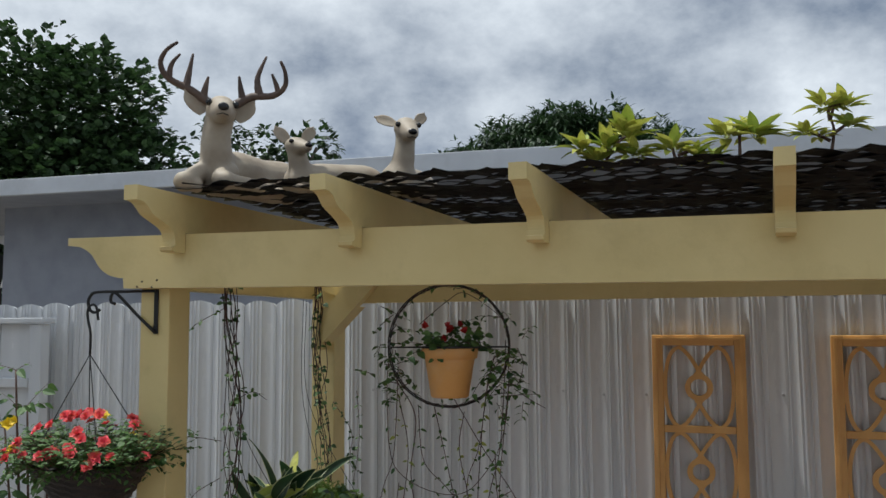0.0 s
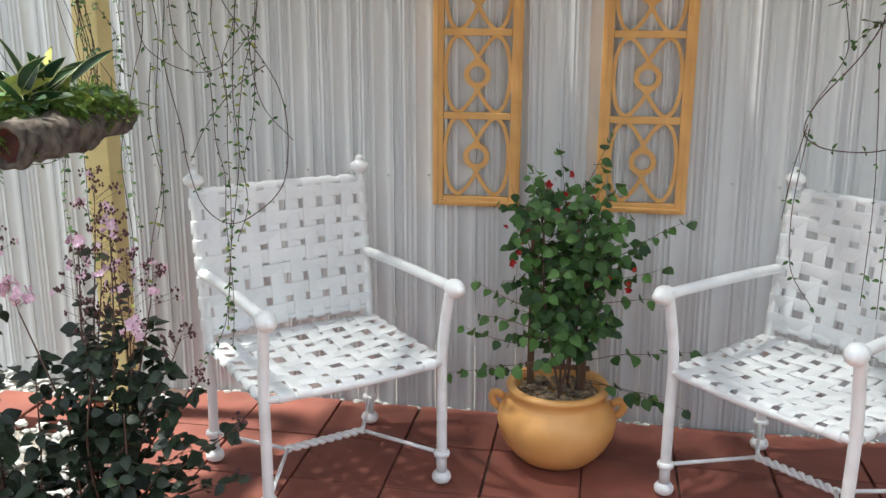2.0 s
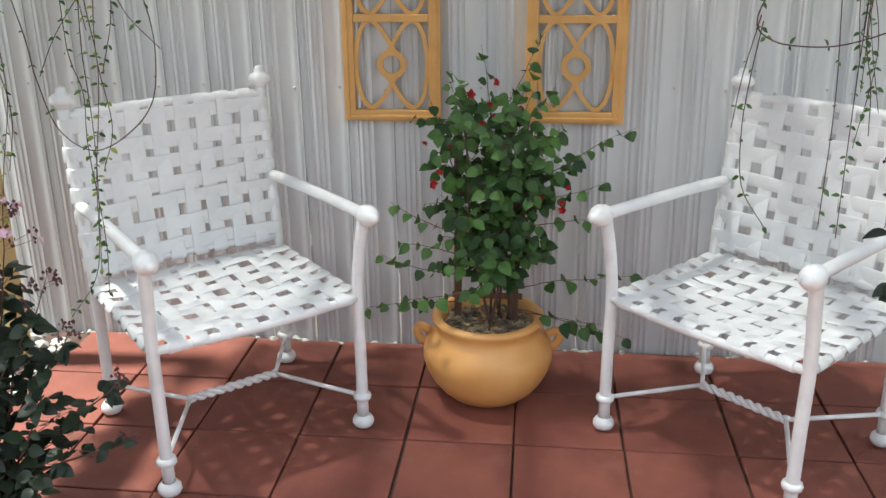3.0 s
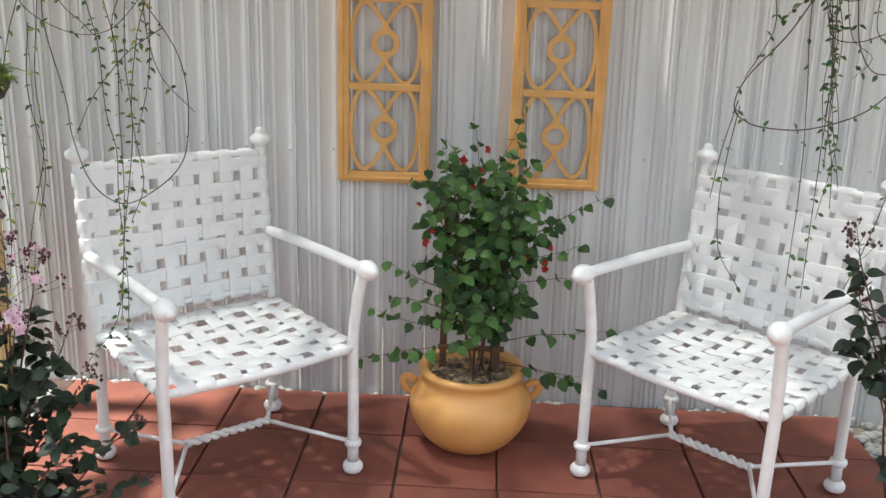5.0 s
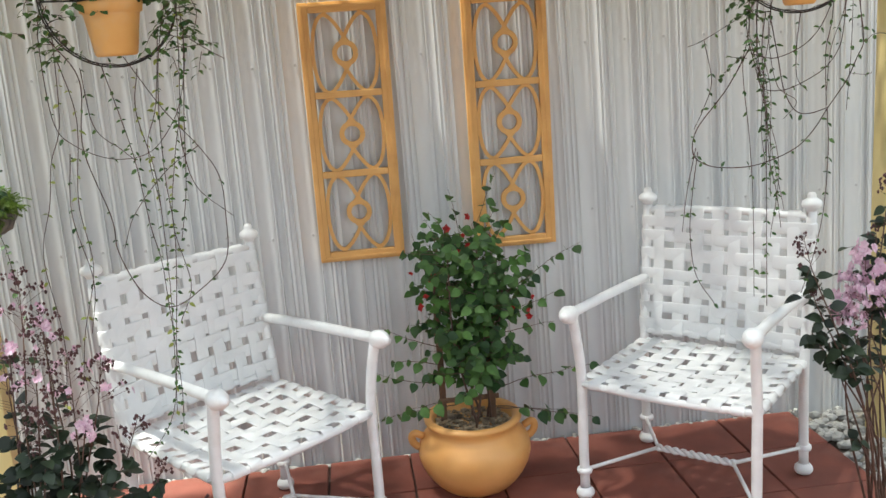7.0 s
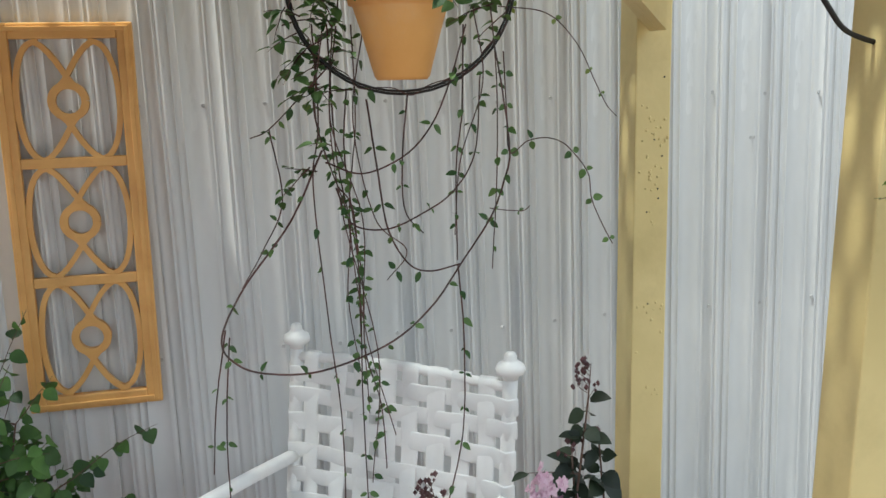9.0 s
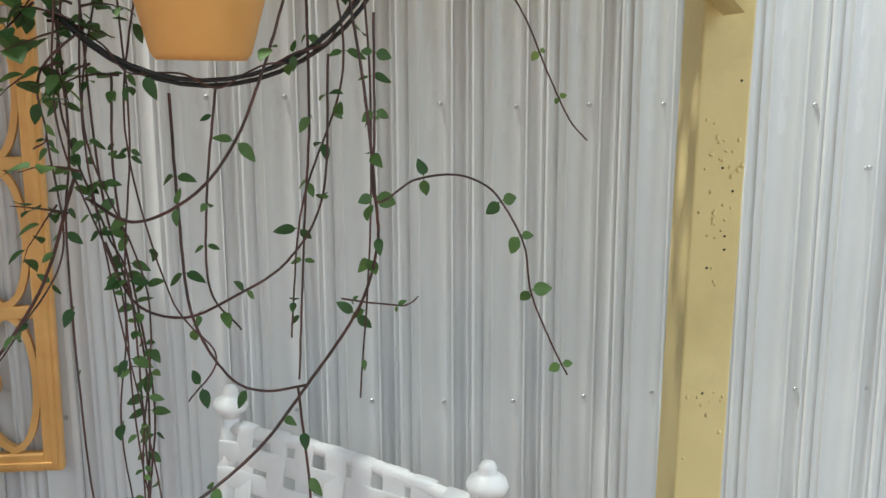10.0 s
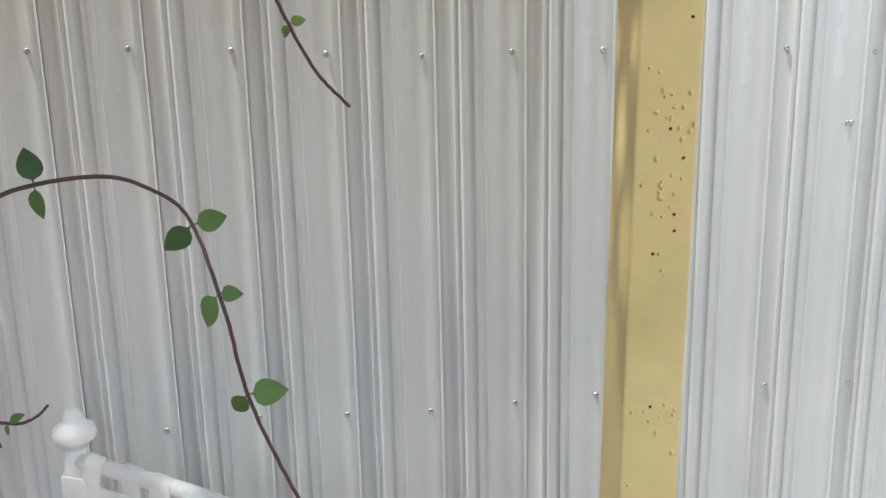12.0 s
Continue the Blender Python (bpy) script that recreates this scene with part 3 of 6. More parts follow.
    for i, dx in enumerate(shifted(nx, 0.0055)):
        x = -hw + 0.022 + px * (i + 0.5) + dx
        bow, head = rng.uniform(-0.004, 0.004), [(x, -hd + 0.001, zs - 0.017), (x, -hd - 0.019, zs - 0.006), (x, -hd - 0.018, zs + 0.008), (x, -hd - 0.004, zs + 0.0155)]
        run = []
        for k in range(ny * 4 + 1):
            y = -hd + 0.016 + py * k / 4
            o = AMP * math.sin(math.pi * (k / 4 - 0.5)) * (1 if i % 2 else -1)
            run.append((x + bow * math.sin(math.pi * k / (4 * ny)), y, zs + 0.0125 + sag(x, y) + (o if 0 < k < 4 * ny else 0)))
        tail = [(x, hd + 0.01, zs + 0.012), (x, hd + 0.017, zs), (x, hd + 0.004, zs - 0.016)]
        nrm = [Vector((0, -0.2, -1)), Vector((0, -1, -0.4)), Vector((0, -1, 0.6)), Vector((0, -0.5, 1))] + [Vector((0, 0, 1))] * len(run) + [Vector((0, 0.6, 1)), Vector((0, 1, 0)), Vector((0, 0.2, -1))]
        part("seat_strap", lace(head, run, tail, nrm, rng.uniform(0.042, 0.047)), M_STRAP, ch, smooth=True)
    for j, dy in enumerate(shifted(ny, 0.0065)):
        y = -hd + 0.016 + py * (j + 0.5) + dy
        bow, head = rng.uniform(-0.005, 0.005), [(-hw - 0.002, y, zs - 0.017), (-hw - 0.0175, y, zs), (-hw - 0.004, y, zs + 0.015)]
        run = []
        for k in range(nx * 4 + 1):
            x = -hw + 0.022 + px * k / 4
            o = AMP * math.sin(math.pi * (k / 4 - 0.5)) * (1 if j % 2 else -1)
            run.append((x, y + bow * math.sin(math.pi * k / (4 * nx)), zs + 0.0125 + sag(x, y) + (o if 0 < k < 4 * nx else 0)))
        tail = [(hw + 0.004, y, zs + 0.015), (hw + 0.0175, y, zs), (hw + 0.002, y, zs - 0.017)]
        nrm = [Vector((-0.2, 0, -1)), Vector((-1, 0, 0)), Vector((-0.4, 0, 1))] + [Vector((0, 0, 1))] * len(run) + [Vector((0.4, 0, 1)), Vector((1, 0, 0)), Vector((0.2, 0, -1))]
        part("seat_strap", lace(head, run, tail, nrm, rng.uniform(0.041, 0.046)), M_STRAP, ch, smooth=True)
    zb0, zb1 = 0.445, 0.885
    pz = (zb1 - zb0 - 0.004) / nb

    def by(x, z):
        return back_y(z) + 0.02 * (1 - (x / hw) ** 2) - 0.0125 + 0.006 * math.sin(math.pi * (z - zb0) / (zb1 - zb0))

    for i, dx in enumerate(shifted(nx, 0.0065)):
        x = -hw + 0.022 + px * (i + 0.5) + dx
        bow, head = rng.uniform(-0.005, 0.005), [(x, by(x, zb0) + 0.026, zb0), (x, by(x, zb0) + 0.012, zb0 - 0.016), (x, by(x, zb0) - 0.001, zb0 - 0.008)]
        run = []
        for k in range(nb * 4 + 1):
            z = zb0 + 0.002 + pz * k / 4
            o = AMP * math.sin(math.pi * (k / 4 - 0.5)) * (1 if i % 2 else -1)
            run.append((x + bow * math.sin(math.pi * k / (4 * nb)), by(x, z) + (o if 0 < k < 4 * nb else 0), z))
        tail = [(x, by(x, zb1) + 0.001, zb1 + 0.01), (x, by(x, zb1) + 0.013, zb1 + 0.0165), (x, by(x, zb1) + 0.027, zb1)]
        nrm = [Vector((0, 1, 0)), Vector((0, 0, -1)), Vector((0, -1, -0.5))] + [Vector((0, -1, 0.1))] * len(run) + [Vector((0, -1, 1)), Vector((0, 0, 1)), Vector((0, 1, 0))]
        part("back_strap", lace(head, run, tail, nrm, rng.uniform(0.042, 0.048)), M_STRAP, ch, smooth=True)
    for j, dz in enumerate(shifted(nb, 0.0075)):
        z = zb0 + 0.002 + pz * (j + 0.5) + dz
        bow = rng.uniform(-0.012, 0.004)
        head = [(-hw - 0.002, back_y(z) + 0.019, z), (-hw - 0.0195, back_y(z), z), (-hw - 0.004, back_y(z) - 0.0185, z)]
        run = []
        for k in range(nx * 4 + 1):
            x = -hw + 0.022 + px * k / 4
            o = AMP * math.sin(math.pi * (k / 4 - 0.5)) * (1 if j % 2 else -1)
            zz = z + bow * math.sin(math.pi * k / (4 * nx))
            run.append((x, by(x, zz) + (o if 0 < k < 4 * nx else 0), zz))
        tail = [(hw + 0.004, back_y(z) - 0.0185, z), (hw + 0.0195, back_y(z), z), (hw + 0.002, back_y(z) + 0.019, z)]
        nrm = [Vector((0, 1, 0)), Vector((-1, 0, 0)), Vector((-0.4, -1, 0))] + [Vector((0, -1, 0))] * len(run) + [Vector((0.4, -1, 0)), Vector((1, 0, 0)), Vector((0, 1, 0))]
        part("back_strap", lace(head, run, tail, nrm, rng.uniform(0.040, 0.047)), M_STRAP, ch, smooth=True)
    return ch


build_chair(pose(-0.696, 2.828, 0, 0, 0, 41.0), 15)
build_chair(pose(0.745, 2.870, 0, 0, 0, -42.6), 16)

# ---- plants: helpers ----
M_STEM = material("brown_stem", (0.07, 0.035, 0.025), (0.12, 0.07, 0.05), rough=0.7, scale=40, bump=0.2)
M_LEAF_PALE = leafy("pale_vine_leaf", (0.07, 0.14, 0.03), (0.36, 0.38, 0.08))
M_VINE = material("vine_stem", (0.026, 0.013, 0.011), (0.080, 0.030, 0.025), rough=0.6, scale=30, bump=0.1)
M_LEAF = leafy("green_leaf", (0.010, 0.040, 0.008), (0.085, 0.185, 0.035))
M_LEAF_VINE = leafy("vine_leaf", (0.022, 0.065, 0.014), (0.10, 0.18, 0.045))
M_LEAF_DARK = leafy("dark_crepe_leaf", (0.010, 0.018, 0.010), (0.036, 0.056, 0.028), rough=0.45)
M_LEAF_TREE = leafy("tree_leaf", (0.012, 0.032, 0.010), (0.045, 0.09, 0.025))
M_LEAF_MANGO = leafy("mango_leaf", (0.018, 0.042, 0.016), (0.05, 0.095, 0.032))
M_LEAF_LIME = leafy("lime_leaf", (0.26, 0.34, 0.05), (0.55, 0.54, 0.11))
M_FERN = leafy("fern_leaf", (0.055, 0.12, 0.016), (0.22, 0.31, 0.055), rough=0.6)
M_SNAKE = leafy("sword_leaf", (0.012, 0.035, 0.015), (0.03, 0.07, 0.025), rough=0.35)
M_SNAKE_EDGE = leafy("sword_leaf_edge", (0.36, 0.38, 0.17), (0.46, 0.48, 0.24), rough=0.4)
M_LEAF_BASKET = leafy("fleshy_leaf", (0.035, 0.085, 0.018), (0.10, 0.19, 0.045))
M_RED = leafy("red_petal", (0.30, 0.010, 0.012), (0.50, 0.025, 0.025))
M_CORAL = leafy("coral_petal", (0.72, 0.12, 0.07), (0.80, 0.07, 0.12))
M_PINK = leafy("pink_petal", (0.64, 0.38, 0.52), (0.86, 0.68, 0.77), rand=0.2)
M_YELLOWFL = leafy("yellow_petal", (0.80, 0.55, 0.01), (0.85, 0.65, 0.02))
M_BUD = material("dark_bud", (0.045, 0.016, 0.018), (0.10, 0.035, 0.038), rough=0.6, scale=60, bump=0)
M_GRAVEL = material("potting_gravel", (0.10, 0.07, 0.045), (0.48, 0.36, 0.23), rough=0.8, scale=30, bump=0.2, rand=0.5)
M_PEBBLE = material("white_pebble", (0.34, 0.335, 0.315), (0.50, 0.49, 0.465), rough=0.7, scale=20, bump=0.15, rand=0.25)
M_ROCK = material("grey_rock", (0.22, 0.22, 0.21), (0.36, 0.35, 0.33), rough=0.85, scale=10, bump=0.5)
M_WOOD = material("brown_stake", (0.10, 0.05, 0.03), (0.16, 0.09, 0.05), rough=0.75, scale=10, bump=0.3, stretch=(8, 8, 1))
M_BARK = material("grey_bark", (0.04, 0.03, 0.024), (0.16, 0.13, 0.105), rough=0.9, scale=26, bump=0.9, fine=50)
M_HEART = material("cut_red_wood", (0.05, 0.014, 0.009), (0.13, 0.038, 0.022), rough=0.8, scale=18, bump=0.4)
M_WICKER = material("dark_wicker", (0.010, 0.008, 0.008), (0.028, 0.022, 0.02), rough=0.7, scale=40, bump=0.5)
M_SOIL = material("potting_soil", (0.02, 0.014, 0.01), (0.05, 0.035, 0.025), rough=0.95, scale=40, bump=0.6)


def leaf(bm, p, d, up, length, width, mi=0, droop=0.25, fold=0.18):
    """One ovate leaf with a folded midrib and a drooping tip."""
    d = d.normalized()
    s = d.cross(up)
    if s.length < 1e-4:
        s = d.orthogonal()
    s.normalize()
    n = s.cross(d).normalized()
    w = width / 2

    def at(u, v):
        return p + d * (u * length) + s * (v * w) + n * (fold * w * abs(v) - droop * length * u * u)

    b, t = bm.verts.new(at(0, 0)), bm.verts.new(at(1, 0))
    c1, c2 = bm.verts.new(at(0.33, 0)), bm.verts.new(at(0.7, 0))
    l1, r1 = bm.verts.new(at(0.28, 1)), bm.verts.new(at(0.28, -1))
    l2, r2 = bm.verts.new(at(0.66, 0.72)), bm.verts.new(at(0.66, -0.72))
    for q in ((b, c1, l1), (b, r1, c1), (l1, c1, c2, l2), (c1, r1, r2, c2), (l2, c2, t), (c2, r2, t)):
        quad(bm, q, mi)


def round_leaf(bm, p, d, up, length, width, mi=0, droop=0.2, fold=0.2):
    """Smooth-edged ovate leaf on a short stalk."""
    d = d.normalized()
    s = d.cross(up)
    if s.length < 1e-4:
        s = d.orthogonal()
    s.normalize()
    n = s.cross(d).normalized()
    prev = None
    for u, w in ((0.0, 0.04), (0.14, 0.10), (0.24, 0.72), (0.40, 1.0), (0.58, 0.97), (0.76, 0.70), (0.90, 0.34), (1.0, 0.02)):
        c = p + d * (u * length) - n * (droop * length * u * u)
        e = s * (w * width / 2)
        row = [bm.verts.new(c + e + n * (fold * w * width / 2)), bm.verts.new(c), bm.verts.new(c - e + n * (fold * w * width / 2))]
        if prev:
            quad(bm, (prev[0], prev[1], row[1], row[0]), mi)
            quad(bm, (prev[1], prev[2], row[2], row[1]), mi)
        prev = row


def rand_dir(rng, zmin=-1.0, zmax=1.0):
    z = rng.uniform(zmin, zmax)
    a = rng.uniform(0, 2 * math.pi)
    r = math.sqrt(max(0, 1 - z * z))
    return Vector((r * math.cos(a), r * math.sin(a), z))


def twig(bm, rng, p, d, length, r, every, ll, lw, smi=0, lmi=1, sag=0.3, jitter=0.35, pair=False, start=0.15, hang=0.0, shape=None):
    """A thin curved twig carrying leaves; returns its end."""
    n = max(4, int(length / 0.03))
    pts, q, dd = [Vector(p)], Vector(p), Vector(d).normalized()
    for i in range(n):
        dd = (dd + Vector((rng.uniform(-1, 1), rng.uniform(-1, 1), rng.uniform(-1, 1))) * 0.12 + Vector((0, 0, -sag * 0.12))).normalized()
        q = q + dd * (length / n)
        pts.append(q.copy())
    tube(bm, pts, [r * (1 - 0.7 * i / n) for i in range(n + 1)], 4, cap=False, mi=smi)
    dist, side = length * start, 1
    while dist < length:
        k = dist / length * n
        i = min(int(k), n - 1)
        pos = pts[i].lerp(pts[i + 1], k - i)
        t = (pts[i + 1] - pts[i]).normalized()
        sd = t.cross(Vector((0, 0, 1)))
        sd = sd.normalized() if sd.length > 1e-3 else t.orthogonal()
        for s in ((1, -1) if pair else (side,)):
            dirv = (sd * s + t * rng.uniform(0.2, 0.9) + rand_dir(rng) * jitter).normalized()
            f = rng.uniform(0.65, 1.15)
            dirv = dirv + Vector((0, 0, -hang * rng.uniform(0.5, 1.4)))
            up = Vector((rng.uniform(-0.4, 0.4), rng.uniform(-0.4, 0.4), 1)) if not hang else Vector((rng.uniform(-0.5, 0.5), -0.8, 0.6))
            (shape or leaf)(bm, pos, dirv, up, ll * f, lw * f, lmi, droop=rng.uniform(0.1, 0.5))
        side = -side
        dist += every * rng.uniform(0.7, 1.3)
    return q


def flower(bm, rng, p, d, r, petals, mi=0, cup=0.4, width=0.8):
    d = Vector(d).normalized()
    a0 = d.orthogonal().normalized()
    b0 = d.cross(a0)
    for k in range(petals):
        a = 2 * math.pi * k / petals + rng.uniform(-0.2, 0.2)
        out = (a0 * math.cos(a) + b0 * math.sin(a)) + d * cup
        leaf(bm, Vector(p), out, d, r * rng.uniform(0.85, 1.1), r * width, mi, droop=rng.uniform(-0.1, 0.35), fold=0.3)


ICO = {}


def ico(sub):
    if sub not in ICO:
        b = bmesh.new()
        bmesh.ops.create_icosphere(b, subdivisions=sub, radius=1.0)
        b.verts.index_update()
        ICO[sub] = ([v.co.copy() for v in b.verts], [[v.index for v in f.verts] for f in b.faces])
        b.free()
    return ICO[sub]


def rock(bm, rng, p, r, squash=0.6, mi=0, sub=1):
    cos, faces = ico(sub)
    off = Vector((rng.uniform(0, 50), rng.uniform(0, 50), 0))
    rot = Euler((rng.uniform(0, 6), rng.uniform(0, 6), rng.uniform(0, 6))).to_matrix()
    sc = Vector((r * rng.uniform(0.8, 1.4), r * rng.uniform(0.7, 1.1), r * squash))
    vs = []
    for co in cos:
        c = rot @ (co * (1 + 0.28 * noise.noise(co * 1.3 + off)))
        vs.append(bm.verts.new(Vector((c.x * sc.x, c.y * sc.y, c.z * sc.z)) + Vector(p)))
    for f in faces:
        quad(bm, [vs[k] for k in f], mi)


# ---- glazed pot with its shrub ----
def build_pot_shrub():
    pc = Vector((0.025, 3.06, 0))
    pot = thing("potted_shrub", "round amber glazed clay pot with a red-flowered green shrub", "potted plant", m=pose(pc.x, pc.y, 0))
    bm = bmesh.new()
    prof = [(0, 0), (0.086, 0), (0.100, 0.004), (0.122, 0.016), (0.148, 0.040), (0.170, 0.070), (0.187, 0.104), (0.195, 0.135), (0.195, 0.160), (0.186, 0.187), (0.170, 0.207), (0.159, 0.220), (0.155, 0.232), (0.161, 0.246), (0.168, 0.254), (0.169, 0.262), (0.163, 0.269), (0.152, 0.271), (0.142, 0.266), (0.138, 0.255), (0.140, 0.215), (0.0, 0.21)]
    lathe(bm, prof, 48)
    part("pot", bm, M_POT, pot, smooth=True)
    for s in (-1, 1):
        bm = bmesh.new()
        tube(bm, smooth_path([(s * 0.176, 0, 0.205), (s * 0.203, 0, 0.219), (s * 0.215, 0, 0.206), (s * 0.209, 0, 0.182), (s * 0.19, 0, 0.165)], 14), 0.0135, 8)
        part("handle", bm, M_POT, pot, smooth=True)
    rng = random.Random(21)
    bm = bmesh.new()
    for _ in range(420):
        a, r = rng.uniform(0, 6.283), 0.134 * math.sqrt(rng.random())
        rock(bm, rng, (r * math.cos(a), r * math.sin(a), 0.230 + rng.uniform(0, 0.012)), rng.uniform(0.006, 0.011), 0.6, 0, 1)
    tagged(part("gravel", bm, M_GRAVEL, pot), "brown and tan potting gravel", kind="stuff")
    for x, y0, z1 in ((-0.094, 0.045, 0.80), (0.077, 0.03, 0.74)):
        bm = bmesh.new()
        box(bm, x - 0.011, x + 0.011, y0 - 0.007, y0 + 0.007, 0.21, z1, bevel=0.002)
        part("stake", bm, M_WOOD, pot)
    for z in (0.305, 0.55):
        bm = bmesh.new()
        box(bm, -0.11, 0.10, 0.022, 0.032, z, z + 0.017, bevel=0.002)
        part("crossbar", bm, M_WOOD, pot)
    fol = bmesh.new()
    tips = []
    for k in range(7):
        a = rng.uniform(0, 6.283)
        base = Vector((0.05 * math.cos(a) + 0.02, 0.045 * math.sin(a), 0.22))
        h = rng.uniform(0.48, 0.72)
        top = Vector((base.x * 1.3 + rng.uniform(-0.15, 0.14), base.y + rng.uniform(-0.05, 0.05), 0.22 + h))
        mid = base.lerp(top, 0.5) + Vector((rng.uniform(-0.03, 0.03), rng.uniform(-0.03, 0.03), 0))
        path = smooth_path([base, mid, top], 12)
        stems = bmesh.new()
        tube(stems, path, [0.0045 - 0.0028 * i / len(path) for i in range(len(path))], 6)
        part("stem", stems, M_STEM, pot, smooth=True)
        tips.append(path)
    LEAF = dict(hang=0.5, jitter=0.6, shape=round_leaf)
    for path in tips:
        for _ in range(25):
            k = rng.randrange(4, len(path))
            p = path[k]
            d = rand_dir(rng, -0.1, 0.7)
            twig(fol, rng, p, d, rng.uniform(0.06, 0.19) * (0.75 + 0.5 * (p.z - 0.3)), 0.0015, 0.019, 0.043, 0.031, 0, 1, sag=0.2, **LEAF)
    for p, d, ln in (((-0.01, 0.02, 0.66), (0.02, 0, 1), 0.46), ((0.0, 0.0, 0.70), (0.08, 0, 1), 0.36), ((0.01, -0.02, 0.70), (-0.05, 0, 1), 0.32), ((0.02, 0.0, 0.76), (0.35, 0, 1), 0.26), ((0.06, 0.0, 0.68), (0.2, 0, 1), 0.26), ((-0.10, 0, 0.70), (-0.35, -0.1, 1), 0.24), ((-0.06, -0.03, 0.72), (-0.1, 0, 1), 0.22),
                     ((0.09, 0, 0.66), (1, 0, 0.50), 0.36), ((0.08, 0, 0.60), (1, -0.1, 0.45), 0.24), ((0.08, -0.02, 0.55), (1, -0.1, 0.30), 0.22), ((0.07, -0.02, 0.36), (1, -0.1, 0.22), 0.36), ((0.06, -0.03, 0.30), (1, -0.15, 0.10), 0.36), ((0.08, -0.05, 0.30), (1, -0.2, -0.0), 0.26),
                     ((-0.08, -0.03, 0.40), (-1, -0.1, 0.15), 0.25), ((-0.06, -0.06, 0.33), (-1, -0.2, 0.02), 0.30), ((-0.05, -0.06, 0.36), (-0.8, -0.5, -0.1), 0.22), ((-0.09, -0.02, 0.52), (-1, 0, 0.45), 0.22), ((-0.09, -0.02, 0.46), (-1, -0.1, 0.2), 0.18),
                     ((-0.02, -0.05, 0.38), (-0.2, -1, 0.1), 0.13), ((0.0, -0.04, 0.5), (0.1, -1, 0.2), 0.14), ((-0.05, -0.04, 0.6), (-0.3, -1, 0.1), 0.15)):
        twig(fol, rng, Vector(p), Vector(d), ln, 0.0018, 0.030, 0.046, 0.034, 0, 1, sag=0.2, start=0.3, **LEAF)
    ob = part("foliage", fol, (M_STEM, M_LEAF), pot, smooth=True)
    tagged(ob, "broad heart-shaped dark green leaves", kind="stuff")
    for x, y, z in ((-0.12, -0.06, 0.79), (-0.15, -0.05, 0.75), (0.0, -0.03, 0.90), (0.02, -0.05, 0.88), (-0.17, -0.06, 0.72), (0.25, -0.06, 0.64), (0.26, -0.05, 0.61), (0.18, -0.08, 0.66), (0.05, -0.1, 0.80), (0.11, -0.05, 0.90), (-0.22, -0.05, 0.80), (-0.06, -0.04, 0.93), (-0.03, -0.06, 0.86), (-0.17, -0.04, 0.84), (-0.20, -0.05, 0.68), (0.03, -0.06, 0.97), (0.27, -0.06, 0.68)):
        bm = bmesh.new()
        d = Vector((rng.uniform(-0.5, 0.5), -0.6, rng.uniform(-0.6, 0.4)))
        flower(bm, rng, (x * 0.8, y * 0.9, z), d, rng.uniform(0.013, 0.021), 5, 0, cup=1.0, width=0.85)
        part("bloom", bm, M_RED, pot)


build_pot_shrub()


# ---- hanging pots in iron hoops with trailing vines ----
def vine(parent, rng, ctrl, r=0.0012, every=0.05, ll=0.0185, lw=0.0088, leaves=True, light=False, flat=False):
    path = smooth_path(ctrl, 10 * len(ctrl))
    wob = [p + Vector((rng.uniform(-1, 1), rng.uniform(-1, 1), 0)) * 0.0002 for p in path]
    bm = bmesh.new()
    tube(bm, wob, [r * (1 - 0.25 * i / len(wob)) for i in range(len(wob))], 6, cap=False, mi=0)
    dist, acc = rng.uniform(0, every), 0.0
    for a, b in zip(wob, wob[1:]):
        seg = (b - a).length
        while leaves and dist < acc + seg:
            p = a.lerp(b, (dist - acc) / seg)
            t = (b - a).normalized()
            sd = rand_dir(rng)
            if flat:
                sd = t.cross(Vector((0.15, -1, rng.uniform(-0.4, 0.4)))) + sd * 0.3
            sd = (sd - t * sd.dot(t)).normalized()
            for s in (1, -1):
                if flat or rng.random() < 0.88:
                    f = rng.uniform(0.5, 1.15)
                    dirv = sd * s + Vector((0, 0, rng.uniform(-0.6, 0.1))) + t * rng.uniform(-0.2, 0.5)
                    round_leaf(bm, p, dirv, Vector((rng.uniform(-0.6, 0.6), -0.7, 0.2 if flat else 0.7)), ll * f, lw * f, 1, droop=rng.uniform(0, 0.4))
            dist += every * rng.uniform(0.6, 1.5)
        acc += seg
    return part("vine", bm, (M_VINE, M_LEAF_PALE if light else M_LEAF_VINE), parent, smooth=True)


